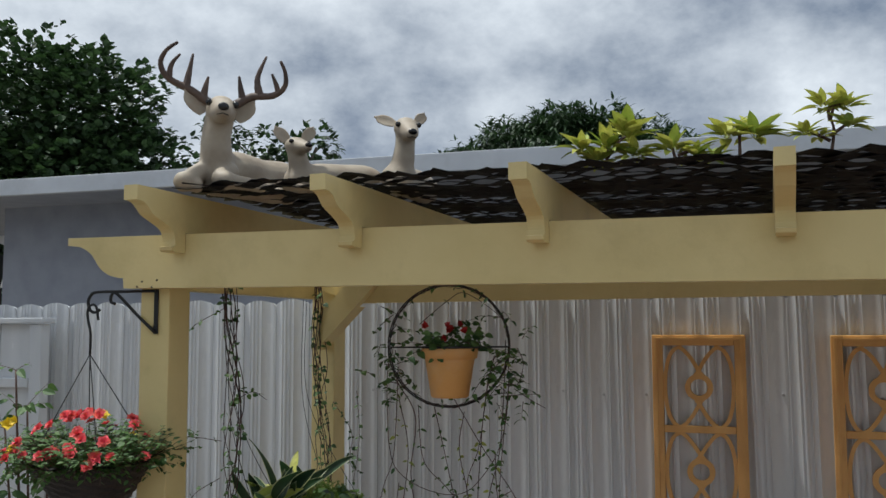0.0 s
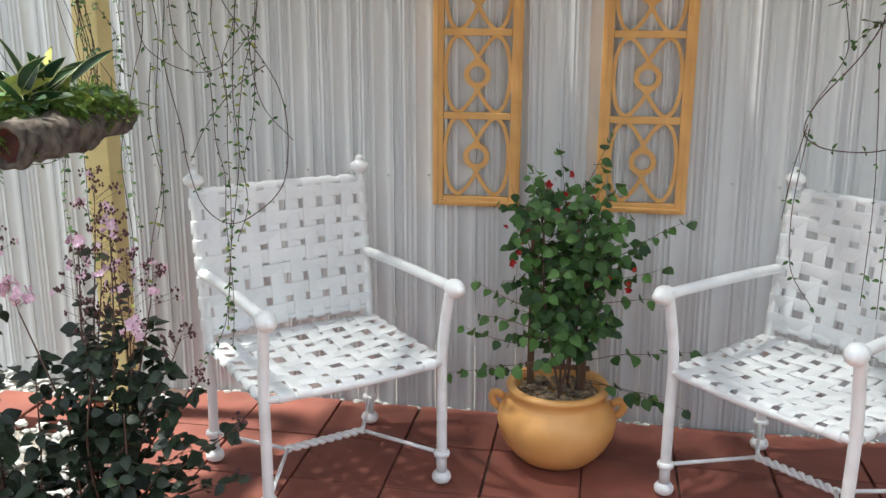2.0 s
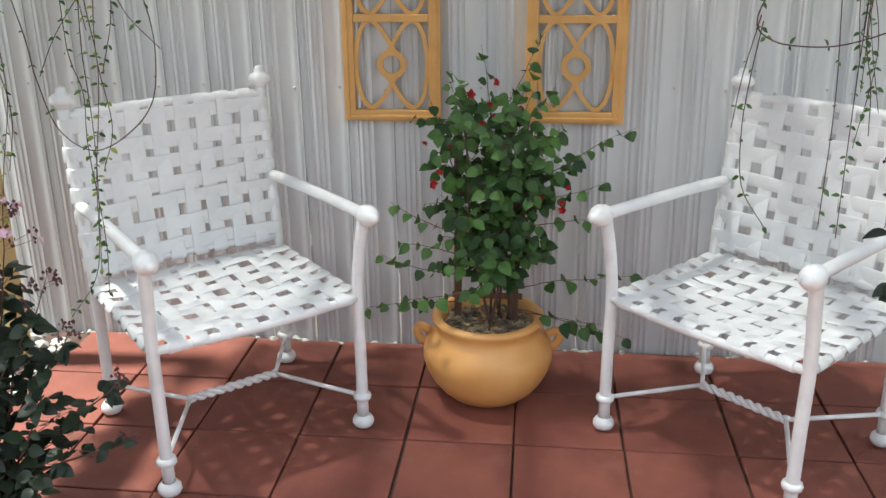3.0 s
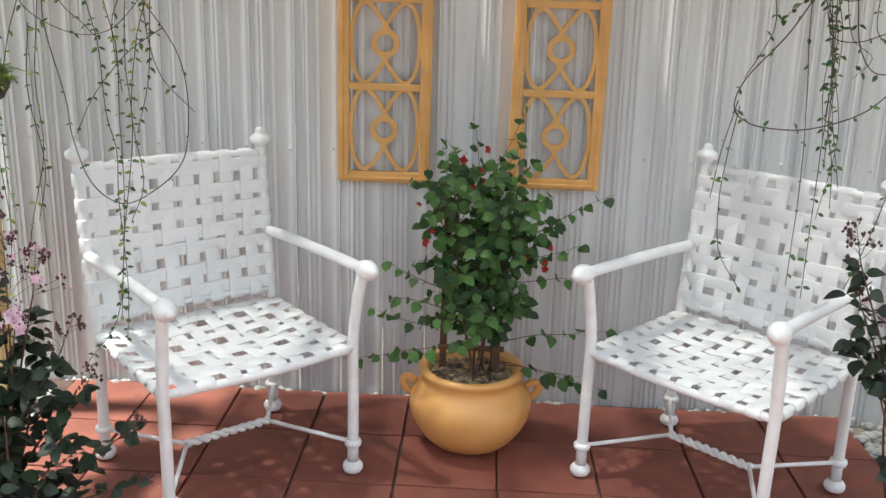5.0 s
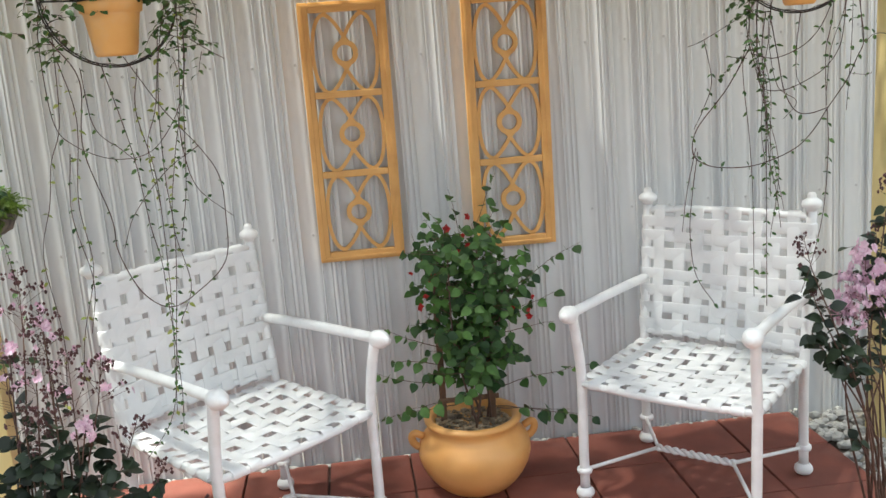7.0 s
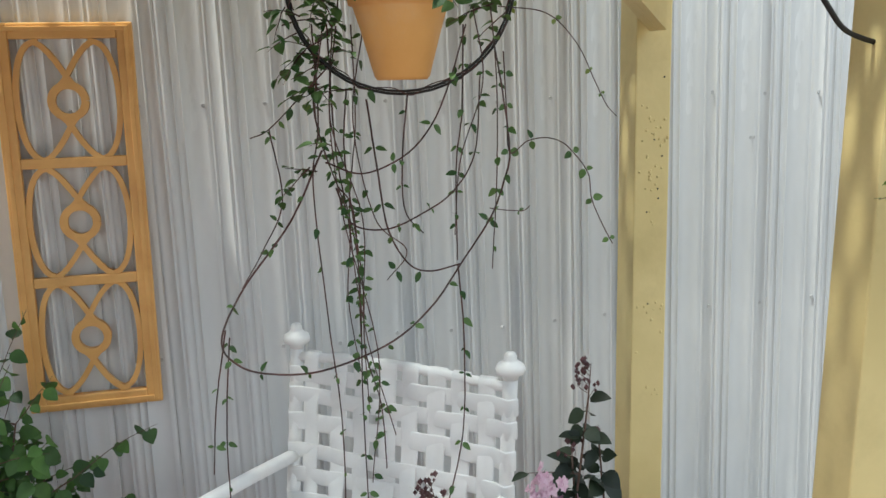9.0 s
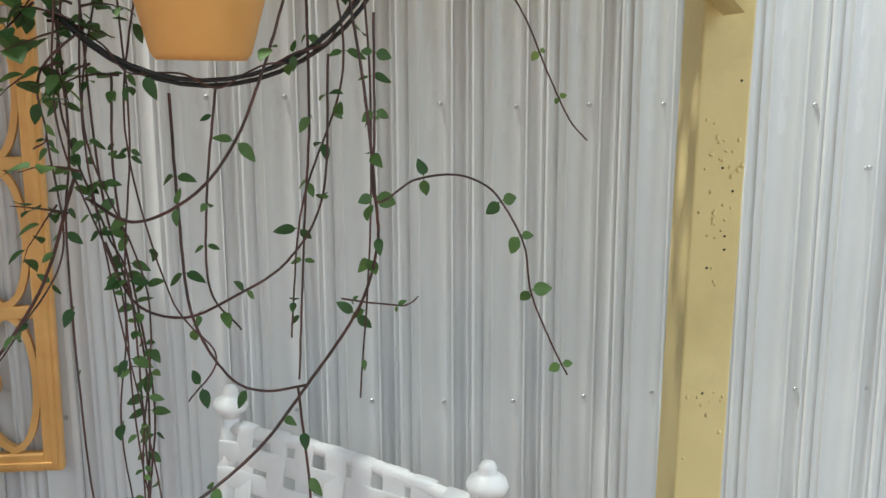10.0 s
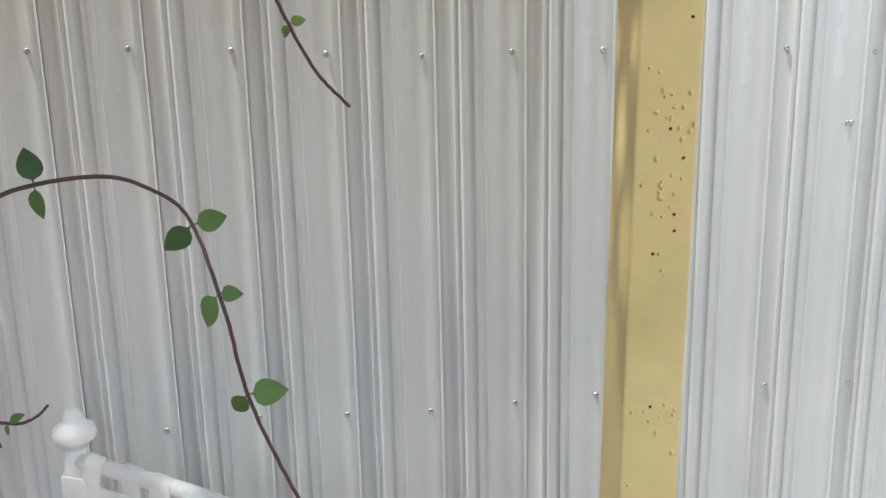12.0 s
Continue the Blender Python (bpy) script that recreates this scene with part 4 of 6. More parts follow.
def build_hoop_pot(c, turn, radius, label, tall, foot):
    """c: centre of the hoop; tall: its height against its width; foot: radius of the pot's bottom."""
    hp = thing("hanging_pot", label, "hanging plant", group="hanging pots", m=pose(c[0], c[1], c[2], 0, 0, turn))
    for rr, nm in ((0.0, "hoop"), (0.004, "hoop")):
        bm = bmesh.new()
        tube(bm, [((radius + rr) * math.cos(a), rr * 1.5, (radius * tall + rr) * math.sin(a)) for a in (2 * math.pi * i / 48 for i in range(49))], 0.0018, 6)
        part(nm, bm, M_IRON, hp, smooth=True)
    bm = bmesh.new()
    tube(bm, [(-radius, 0, -0.004), (-0.074, 0, -0.004)], 0.0024, 6)
    tube(bm, [(0.074, 0, -0.004), (radius, 0, -0.004)], 0.0024, 6)
    tube(bm, [(0.0725 * math.cos(a), 0.0725 * math.sin(a), -0.004) for a in (2 * math.pi * i / 24 for i in range(25))], 0.003, 6)
    part("pot_ring", bm, M_IRON, hp, smooth=True)
    bm = bmesh.new()
    tube(bm, [(0, 0, radius * tall), (0.004, 0, radius * tall + 0.03)], 0.003, 6)
    part("hook", bm, M_IRON, hp, smooth=True)
    bm = bmesh.new()
    lathe(bm, [(0, -0.132), (foot - 0.004, -0.132), (foot, -0.127), (foot + (0.065 - foot) * 0.62, -0.066), (0.064, -0.036), (0.065, -0.034), (0.0705, -0.032), (0.0735, -0.012), (0.0735, -0.009), (0.072, -0.006), (0.066, -0.007), (0.062, -0.02), (0, -0.021)], 28)
    part("pot", bm, M_TERRA, hp, smooth=True)
    rng = random.Random(int(radius * 1000) + 5)
    for ph, w in ((0.0, 0.004), (2.0, 0.006)):
        vine(hp, rng, [((radius + w * math.cos(14 * a + ph)) * math.cos(a), w * math.sin(14 * a + ph), (radius * tall + w * math.cos(14 * a + ph)) * math.sin(a)) for a in (ph - 1.2 + 4.6 * i / 30 for i in range(31))], r=0.001, every=0.09)
    return hp


def crown_foliage(parent, rng, n, spread, red=6):
    bm = bmesh.new()
    for _ in range(n):
        d = rand_dir(rng, 0.0, 0.9)
        a = rng.uniform(0, 6.283)
        p = Vector((0.045 * math.cos(a), 0.045 * math.sin(a), -0.005))
        twig(bm, rng, p, d, rng.uniform(0.05, spread), 0.0012, 0.015, 0.025, 0.0175, 0, 1, sag=0.9, shape=round_leaf, hang=0.15)
    tagged(part("foliage", bm, (M_VINE, M_LEAF_VINE), parent), "small dark green leaves", kind="stuff")
    for _ in range(red):
        bm = bmesh.new()
        flower(bm, rng, (rng.uniform(-0.07, 0.05), rng.uniform(-0.06, 0.0), rng.uniform(0.015, 0.06)), (rng.uniform(-0.6, 0.6), -1, rng.uniform(-0.4, 0.3)), 0.014, 6, 0, cup=1.2)
        part("bloom", bm, M_RED, parent)


def world_vine(parent, rng, ctrl, **kw):
    inv = parent.matrix_basis.inverted()
    return vine(parent, rng, [inv @ Vector(p) for p in ctrl], **kw)


def side_cluster(parent, rng, c, n, spread):
    """Bushy knots of vine at the side of the hoop."""
    bm = bmesh.new()
    inv = parent.matrix_basis.inverted()
    for _ in range(n):
        p = inv @ (Vector(c) + Vector((rng.gauss(0, 0.02), rng.gauss(0, 0.02), rng.gauss(0, spread))))
        twig(bm, rng, p, rand_dir(rng, -0.6, 0.6), rng.uniform(0.04, 0.1), 0.0012, 0.016, 0.023, 0.0155, 0, 1, sag=1.0, shape=round_leaf)
    tagged(part("foliage", bm, (M_VINE, M_LEAF_VINE), parent), kind="stuff")


def build_left_hanging():
    hp = build_hoop_pot((-0.835, 2.40, 1.655), 26, 0.154, "orange terracotta pot in a black iron hoop trailing thin vines", 1.0, 0.049)
    rng = random.Random(31)
    crown_foliage(hp, rng, 30, 0.15, red=7)
    side_cluster(hp, rng, (-0.98, 2.36, 1.62), 22, 0.05)
    side_cluster(hp, rng, (-0.69, 2.40, 1.60), 26, 0.06)
    V = lambda pts, **k: world_vine(hp, rng, pts, **k)
    V([(-0.99, 2.38, 1.64), (-1.01, 2.4, 1.56), (-1.01, 2.42, 1.38), (-0.96, 2.39, 1.32), (-0.88, 2.41, 1.28), (-0.79, 2.38, 1.29), (-0.74, 2.4, 1.34), (-0.71, 2.42, 1.4), (-0.68, 2.39, 1.5), (-0.68, 2.41, 1.63)], every=0.05)
    V([(-0.98, 2.38, 1.57), (-0.93, 2.4, 1.47), (-0.95, 2.42, 1.31), (-0.9, 2.39, 1.14), (-0.9, 2.41, 1.05), (-0.85, 2.38, 0.95), (-0.79, 2.4, 0.9), (-0.72, 2.42, 0.93), (-0.64, 2.39, 1.01), (-0.63, 2.41, 1.12), (-0.63, 2.38, 1.22), (-0.67, 2.4, 1.29), (-0.75, 2.42, 1.39), (-0.82, 2.39, 1.52)], every=0.11, r=0.0015)
    V([(-0.67, 2.38, 1.3), (-0.76, 2.4, 1.24), (-0.85, 2.42, 1.14), (-0.88, 2.39, 1.06)])
    V([(-0.97, 2.38, 1.53), (-0.95, 2.4, 1.38), (-0.98, 2.42, 1.18), (-0.96, 2.39, 1.02), (-1.01, 2.41, 0.85), (-1.03, 2.40, 0.72)], light=True, every=0.05)
    V([(-0.87, 2.38, 1.5), (-0.84, 2.4, 1.34), (-0.83, 2.42, 1.25), (-0.81, 2.39, 1.11), (-0.8, 2.41, 1.02), (-0.79, 2.38, 0.91), (-0.79, 2.4, 0.7), (-0.8, 2.4, 0.56)], every=0.03)
    V([(-0.79, 2.38, 1.49), (-0.81, 2.4, 1.39), (-0.79, 2.42, 1.25), (-0.78, 2.39, 1.11), (-0.79, 2.41, 0.9), (-0.81, 2.40, 0.62)], every=0.035, light=True)
    V([(-0.71, 2.38, 1.63), (-0.74, 2.4, 1.52), (-0.76, 2.42, 1.39), (-0.76, 2.39, 1.23), (-0.76, 2.41, 1.07), (-0.78, 2.38, 0.85), (-0.82, 2.4, 0.62), (-0.9, 2.4, 0.5)], every=0.03)
    V([(-0.68, 2.38, 1.67), (-0.69, 2.4, 1.56), (-0.71, 2.42, 1.39), (-0.73, 2.39, 1.28), (-0.76, 2.41, 1.11), (-0.73, 2.38, 0.96), (-0.77, 2.4, 0.86)], every=0.028, light=True)
    V([(-0.67, 2.38, 1.59), (-0.7, 2.4, 1.36), (-0.72, 2.42, 1.19), (-0.74, 2.39, 1.07)], every=0.03)
    V([(-0.74, 2.43, 1.58), (-0.77, 2.44, 1.40), (-0.80, 2.43, 1.30), (-0.79, 2.44, 1.15)], every=0.028, light=True)
    V([(-0.66, 2.38, 1.55), (-0.62, 2.4, 1.52), (-0.59, 2.42, 1.5)])
    V([(-0.71, 2.38, 1.39), (-0.71, 2.4, 1.28), (-0.69, 2.42, 1.19), (-0.61, 2.39, 1.12)], every=0.12)
    V([(-0.97, 2.38, 1.6), (-0.99, 2.4, 1.38), (-1.03, 2.42, 1.28), (-1.04, 2.39, 1.18), (-1.08, 2.41, 1.05), (-1.06, 2.40, 0.84), (-1.08, 2.40, 0.66)], light=True, every=0.055)
    V([(-0.91, 2.38, 1.71), (-0.84, 2.4, 1.77), (-0.8, 2.42, 1.79), (-0.71, 2.39, 1.74), (-0.68, 2.41, 1.7)], every=0.06)
    V([(-0.65, 2.38, 1.65), (-0.64, 2.4, 1.61), (-0.66, 2.42, 1.56), (-0.67, 2.39, 1.56)])
    V([(-0.93, 2.42, 1.5), (-0.92, 2.43, 1.36), (-0.86, 2.42, 1.30), (-0.83, 2.42, 1.27)], every=0.04)
    V([(-0.98, 2.41, 1.30), (-1.0, 2.42, 1.15), (-0.97, 2.41, 0.98), (-0.99, 2.4, 0.85)], every=0.05)
    hp.location += Vector((-0.008, 0.0, 0.014))


def build_right_hanging():
    hp = build_hoop_pot((0.826, 2.350, 1.657), -14, 0.152, "orange terracotta pot in a black iron hoop with long bare vines", 0.97, 0.038)
    rng = random.Random(32)
    crown_foliage(hp, rng, 30, 0.13, red=2)
    side_cluster(hp, rng, (0.705, 2.37, 1.61), 28, 0.045)
    side_cluster(hp, rng, (0.725, 2.385, 1.49), 6, 0.05)
    side_cluster(hp, rng, (0.955, 2.32, 1.63), 4, 0.03)
    V = lambda pts, **k: world_vine(hp, rng, pts, **{**dict(every=0.05), **k})
    V([(0.709, 2.381, 1.602), (0.713, 2.393, 1.466), (0.703, 2.405, 1.376), (0.714, 2.386, 1.182), (0.729, 2.398, 1.008), (0.723, 2.379, 0.771)], every=0.07)
    V([(0.729, 2.38, 1.602), (0.737, 2.392, 1.416), (0.763, 2.402, 1.26), (0.759, 2.384, 1.052), (0.765, 2.391, 0.737)], every=0.045)
    V([(0.752, 2.379, 1.515), (0.748, 2.391, 1.415), (0.768, 2.402, 1.239), (0.765, 2.381, 1.137), (0.786, 2.383, 1.049), (0.787, 2.359, 0.958)], every=0.045)
    V([(0.738, 2.38, 1.554), (0.696, 2.383, 1.512), (0.654, 2.539, 1.454), (0.627, 2.586, 1.438)], every=0.07)
    V([(0.654, 2.539, 1.454), (0.667, 2.521, 1.345), (0.632, 2.49, 1.275), (0.597, 2.472, 1.222)], every=0.08)
    V([(0.716, 2.39, 1.43), (0.67, 2.43, 1.325), (0.597, 2.45, 1.225), (0.562, 2.39, 1.168), (0.583, 2.35, 1.141), (0.629, 2.318, 1.134), (0.697, 2.30, 1.139), (0.788, 2.30, 1.169), (0.856, 2.332, 1.208), (0.902, 2.342, 1.264), (0.944, 2.330, 1.331), (0.958, 2.310, 1.385), (0.955, 2.276, 1.427), (0.948, 2.28, 1.50), (0.936, 2.284, 1.576)], every=0.075, r=0.0016)
    V([(0.568, 2.387, 1.183), (0.548, 2.4, 1.068), (0.538, 2.412, 0.959)], every=0.07)
    V([(0.573, 2.387, 1.172), (0.563, 2.399, 1.067), (0.559, 2.411, 0.957), (0.567, 2.393, 0.843), (0.624, 2.402, 0.751)], every=0.06)
    V([(0.788, 2.427, 1.498), (0.796, 2.40, 1.395), (0.806, 2.386, 1.313), (0.834, 2.383, 1.261), (0.864, 2.371, 1.25), (0.902, 2.342, 1.264)], every=0.1, r=0.0015)
    V([(0.722, 2.40, 1.412), (0.767, 2.36, 1.398), (0.818, 2.32, 1.423), (0.852, 2.30, 1.463), (0.876, 2.29, 1.519), (0.90, 2.288, 1.595)], every=0.06, r=0.0014)
    V([(0.735, 2.40, 1.375), (0.756, 2.402, 1.322), (0.801, 2.37, 1.316), (0.847, 2.33, 1.343), (0.889, 2.325, 1.372), (0.917, 2.313, 1.426), (0.922, 2.30, 1.53)], every=0.07, r=0.0013)
    V([(0.895, 2.333, 1.266), (0.904, 2.34, 1.155), (0.904, 2.357, 1.0), (0.869, 2.342, 0.877), (0.845, 2.358, 0.773)], every=0.06)
    V([(0.906, 2.323, 1.597), (0.907, 2.34, 1.481), (0.902, 2.358, 1.401), (0.896, 2.339, 1.27)], every=0.05)
    V([(0.718, 2.38, 1.583), (0.708, 2.393, 1.486), (0.735, 2.404, 1.385), (0.757, 2.384, 1.335), (0.762, 2.396, 1.156)], every=0.035)
    for _ in range(5):
        x, e = 0.705 + rng.uniform(0, 0.085), rng.uniform(0.70, 1.25)
        V([(x, 2.37 + rng.uniform(-0.02, 0.03), 1.60), (x + rng.uniform(-0.02, 0.03), 2.38, 1.47), (x + rng.uniform(-0.01, 0.04), 2.39, 1.33), (x + rng.uniform(0.0, 0.05), 2.38 + rng.uniform(-0.02, 0.02), 0.5 * (1.33 + e)), (x + rng.uniform(0.0, 0.06), 2.38, e)], every=0.055, r=0.0010)
    for _ in range(2):
        x, e = 0.90 + rng.uniform(0, 0.06), rng.uniform(1.22, 1.42)
        V([(x, 2.32, 1.62), (x + rng.uniform(-0.02, 0.02), 2.325, 1.52), (x + rng.uniform(-0.02, 0.01), 2.33, 0.5 * (1.52 + e)), (x + rng.uniform(-0.03, 0.01), 2.33, e)], every=0.05, r=0.0010)
    V([(0.835, 2.36, 1.51), (0.825, 2.36, 1.42), (0.825, 2.355, 1.345), (0.85, 2.35, 1.31)], every=0.05)
    V([(0.955, 2.30, 1.56), (0.955, 2.288, 1.478), (0.955, 2.275, 1.426), (0.984, 2.288, 1.439), (1.014, 2.3, 1.442), (1.034, 2.296, 1.437), (1.049, 2.292, 1.425), (1.063, 2.264, 1.395), (1.07, 2.266, 1.358), (1.084, 2.262, 1.323), (1.098, 2.258, 1.295)], every=0.056, ll=0.0170, lw=0.0112, r=0.0010, flat=True)
    V([(0.955, 2.32, 1.62), (1.02, 2.31, 1.61), (1.06, 2.30, 1.57), (1.085, 2.29, 1.515), (1.100, 2.287, 1.485), (1.114, 2.285, 1.469)], every=0.06, ll=0.010, lw=0.0070, r=0.0009, flat=True, light=True)
    V([(0.930, 2.288, 1.350), (0.950, 2.29, 1.346), (0.968, 2.29, 1.344), (0.977, 2.29, 1.343), (0.984, 2.29, 1.346), (0.988, 2.29, 1.350)], every=0.03, ll=0.008, lw=0.004, r=0.0008, flat=True)
    hp.location += Vector((0.006, 0.012, 0.022))


build_left_hanging()
build_right_hanging()


# ---- crepe myrtle shrubs ----
def panicle(bm, rng, p, d, length, width, bloom, smi, bmi, pmi):
    """A flower spike: side twigs with buds below or pink frilled petals."""
    d = Vector(d).normalized()
    tube(bm, [p, p + d * length], [0.0015, 0.0006], 4, cap=False, mi=smi)
    n = int(length / 0.0075)
    for i in range(n):
        t = i / n
        o = rand_dir(rng)
        o = (o - d * o.dot(d)).normalized()
        ln = width * (1 - t) ** 0.7 * rng.uniform(0.5, 1.1) + 0.006
        q = p + d * (length * t)
        e = q + (o + d * 0.6).normalized() * ln
        tube(bm, [q, e], 0.0006, 3, cap=False, mi=smi)
        for _ in range(4):
            b = e + rand_dir(rng) * 0.008
            if rng.random() < bloom:
                flower(bm, rng, b, o + d * 0.3, rng.uniform(0.008, 0.0135), 5, pmi, cup=0.3, width=0.9)
            else:
                r = rng.uniform(0.0028, 0.0052)
                vs = [bm.verts.new(b + v * r) for v in (Vector((1, 0, 0)), Vector((-1, 0, 0)), Vector((0, 1, 0)), Vector((0, -1, 0)), Vector((0, 0, 1.2)), Vector((0, 0, -1.2)))]
                for f in ((0, 2, 4), (2, 1, 4), (1, 3, 4), (3, 0, 4), (2, 0, 5), (1, 2, 5), (3, 1, 5), (0, 3, 5)):
                    quad(bm, [vs[k] for k in f], bmi)


def build_crepe(base, branches, seed, label, leaf_len=0.05, keep=0.9, bare=0.0):
    """branches: (tip, bloom share, spike length); keep: share of the leaves still on the stems; bare: height without leaves."""
    sh = thing("crepe_myrtle", label, "shrub", group="crepe myrtles", m=pose(*base) @ Matrix.Diagonal((1, 1, 1.022, 1)))
    rng = random.Random(seed)
    fol, fl = bmesh.new(), []
    b0 = Vector(base)
    for tip, bloom, spike in branches:
        t = Vector(tip) - b0
        s = Vector((rng.uniform(-0.04, 0.04), rng.uniform(-0.04, 0.04), 0))
        mid = s.lerp(t, 0.5) + Vector((rng.uniform(-0.05, 0.05), rng.uniform(-0.05, 0.05), 0.03))
        path = smooth_path([s, mid, t], 14)
        stem = bmesh.new()
        tube(stem, path, [0.0045 - 0.003 * i / len(path) for i in range(len(path))], 5)
        part("stem", stem, M_STEM, sh, smooth=True)
        for i in range(2, len(path) - (3 if bloom > 0.6 else 1)):
            for _ in range(4):
                if rng.random() > keep or path[i].z < bare:
                    continue
                d = rand_dir(rng, -0.5, 0.5)
                f = rng.uniform(0.5, 1.2)
                up = Vector((rng.uniform(-0.6, 0.6), rng.uniform(-1.0, 0.2), 0.7))
                round_leaf(fol, path[i] + d * 0.004, d, up, leaf_len * 1.15 * f, leaf_len * 0.80 * f, 1, droop=rng.uniform(0.1, 0.5))
            if i % 3 == 0 and path[i].z > bare and rng.random() < keep + 0.1:
                twig(fol, rng, path[i], rand_dir(rng, -0.1, 0.6), rng.uniform(0.06, 0.14), 0.0015, 0.022, leaf_len * 1.1, leaf_len * 0.76, 0, 1, sag=0.5, shape=round_leaf)
        if bloom == 0:
            for _ in range(7):
                d = rand_dir(rng, -0.6, 0.5)
                round_leaf(fol, path[-2].lerp(path[-1], rng.random()), d, Vector((rng.uniform(-0.6, 0.6), -0.6, 0.7)), leaf_len * rng.uniform(0.7, 1.1), leaf_len * rng.uniform(0.5, 0.75), 1, droop=0.3)
        if spike:
            bm = bmesh.new()
            d = (path[-1] - path[-3]).normalized() + Vector((0, 0, 0.5))
            panicle(bm, rng, path[-1], d, spike, spike * 0.55, bloom, 0, 1, 2)
            fl.append(bm)
    tagged(part("foliage", fol, (M_STEM, M_LEAF_DARK), sh, smooth=True), "dark burgundy-green oval leaves", kind="stuff")
    for bm in fl:
        part("flower_spike", bm, (M_STEM, M_BUD, M_PINK), sh)
    return sh


build_crepe((-1.16, 2.30, 0), [((-1.15, 2.36, 0.86), 0.10, 0.17), ((-1.25, 2.16, 0.71), 0.9, 0.09), ((-0.98, 2.30, 0.70), 0.2, 0.13), ((-1.09, 2.33, 0.78), 0.15, 0.17), ((-1.13, 2.33, 0.72), 0.15, 0.15), ((-1.04, 2.30, 0.68), 0.2, 0.16), ((-1.19, 2.32, 0.68), 0.15, 0.15),
                                ((-1.08, 2.28, 0.62), 0.0, 0.13), ((-1.15, 2.27, 0.60), 0.0, 0.13), ((-1.17, 2.31, 0.84), 0.85, 0.035), ((-1.09, 2.33, 0.88), 0.85, 0.03), ((-1.02, 2.28, 0.62), 0.75, 0.06), ((-0.93, 2.30, 0.56), 0.0, 0.10),
                                ((-0.86, 2.27, 0.50), 0.0, 0.06), ((-0.76, 2.26, 0.40), 0.0, 0.05), ((-0.74, 2.24, 0.28), 0.0, 0.04), ((-0.90, 2.22, 0.40), 0, 0), ((-1.10, 2.22, 0.58), 0, 0), ((-1.02, 2.2, 0.45), 0, 0), ((-1.18, 2.2, 0.5), 0, 0), ((-1.03, 2.15, 0.3), 0, 0), ((-1.0, 2.34, 0.56), 0, 0), ((-0.92, 2.18, 0.22), 0, 0)], 41, "dark-leaved crepe myrtle with pale pink flower spikes beside the patio", 0.044, 0.62)
build_crepe((-1.36, 2.22, 0), [((-1.35, 2.22, 0.80), 0.08, 0.11), ((-1.46, 2.18, 0.72), 0.3, 0.06), ((-1.42, 2.16, 0.62), 0.75, 0.07), ((-1.28, 2.24, 0.55), 0, 0), ((-1.33, 2.14, 0.45), 0, 0), ((-1.24, 2.16, 0.3), 0, 0), ((-1.55, 2.2, 0.62), 0.7, 0.06)], 42, "dark-leaved crepe myrtle with opening pink buds beside a post")
build_crepe((1.16, 2.44, 0), [((1.165, 2.49, 0.985), 0.0, 0.06), ((1.19, 2.50, 0.90), 0.0, 0.03), ((1.14, 2.50, 0.88), 0.0, 0.04), ((1.165, 2.49, 0.80), 0, 0), ((1.09, 2.45, 0.68), 0.95, 0.19), ((1.04, 2.43, 0.66), 0.95, 0.14), ((1.12, 2.43, 0.65), 0.9, 0.17), ((1.075, 2.41, 0.645), 0.95, 0.15), ((1.01, 2.42, 0.64), 0.9, 0.10), ((0.88, 2.37, 0.84), 0.0, 0.09), ((0.90, 2.38, 0.74), 0.0, 0.04), ((0.89, 2.38, 0.66), 0, 0),
                              ((1.02, 2.42, 0.66), 0.7, 0.05), ((0.95, 2.40, 0.62), 0, 0), ((1.05, 2.43, 0.55), 0, 0), ((1.18, 2.44, 0.62), 0, 0), ((1.2, 2.4, 0.5), 0, 0), ((1.02, 2.36, 0.35), 0, 0)], 43, "dark-leaved crepe myrtle with bright pink flower spikes beside the patio", 0.043, 0.9, 0.54)
build_crepe((1.70, 2.95, 0), [((1.66, 2.95, 0.38), 0.75, 0.09), ((1.80, 2.95, 0.34), 0.3, 0.06), ((1.86, 2.95, 0.30), 0.6, 0.05), ((1.72, 2.92, 0.25), 0, 0)], 44, "low crepe myrtle with small pink flowers in white gravel", 0.04)


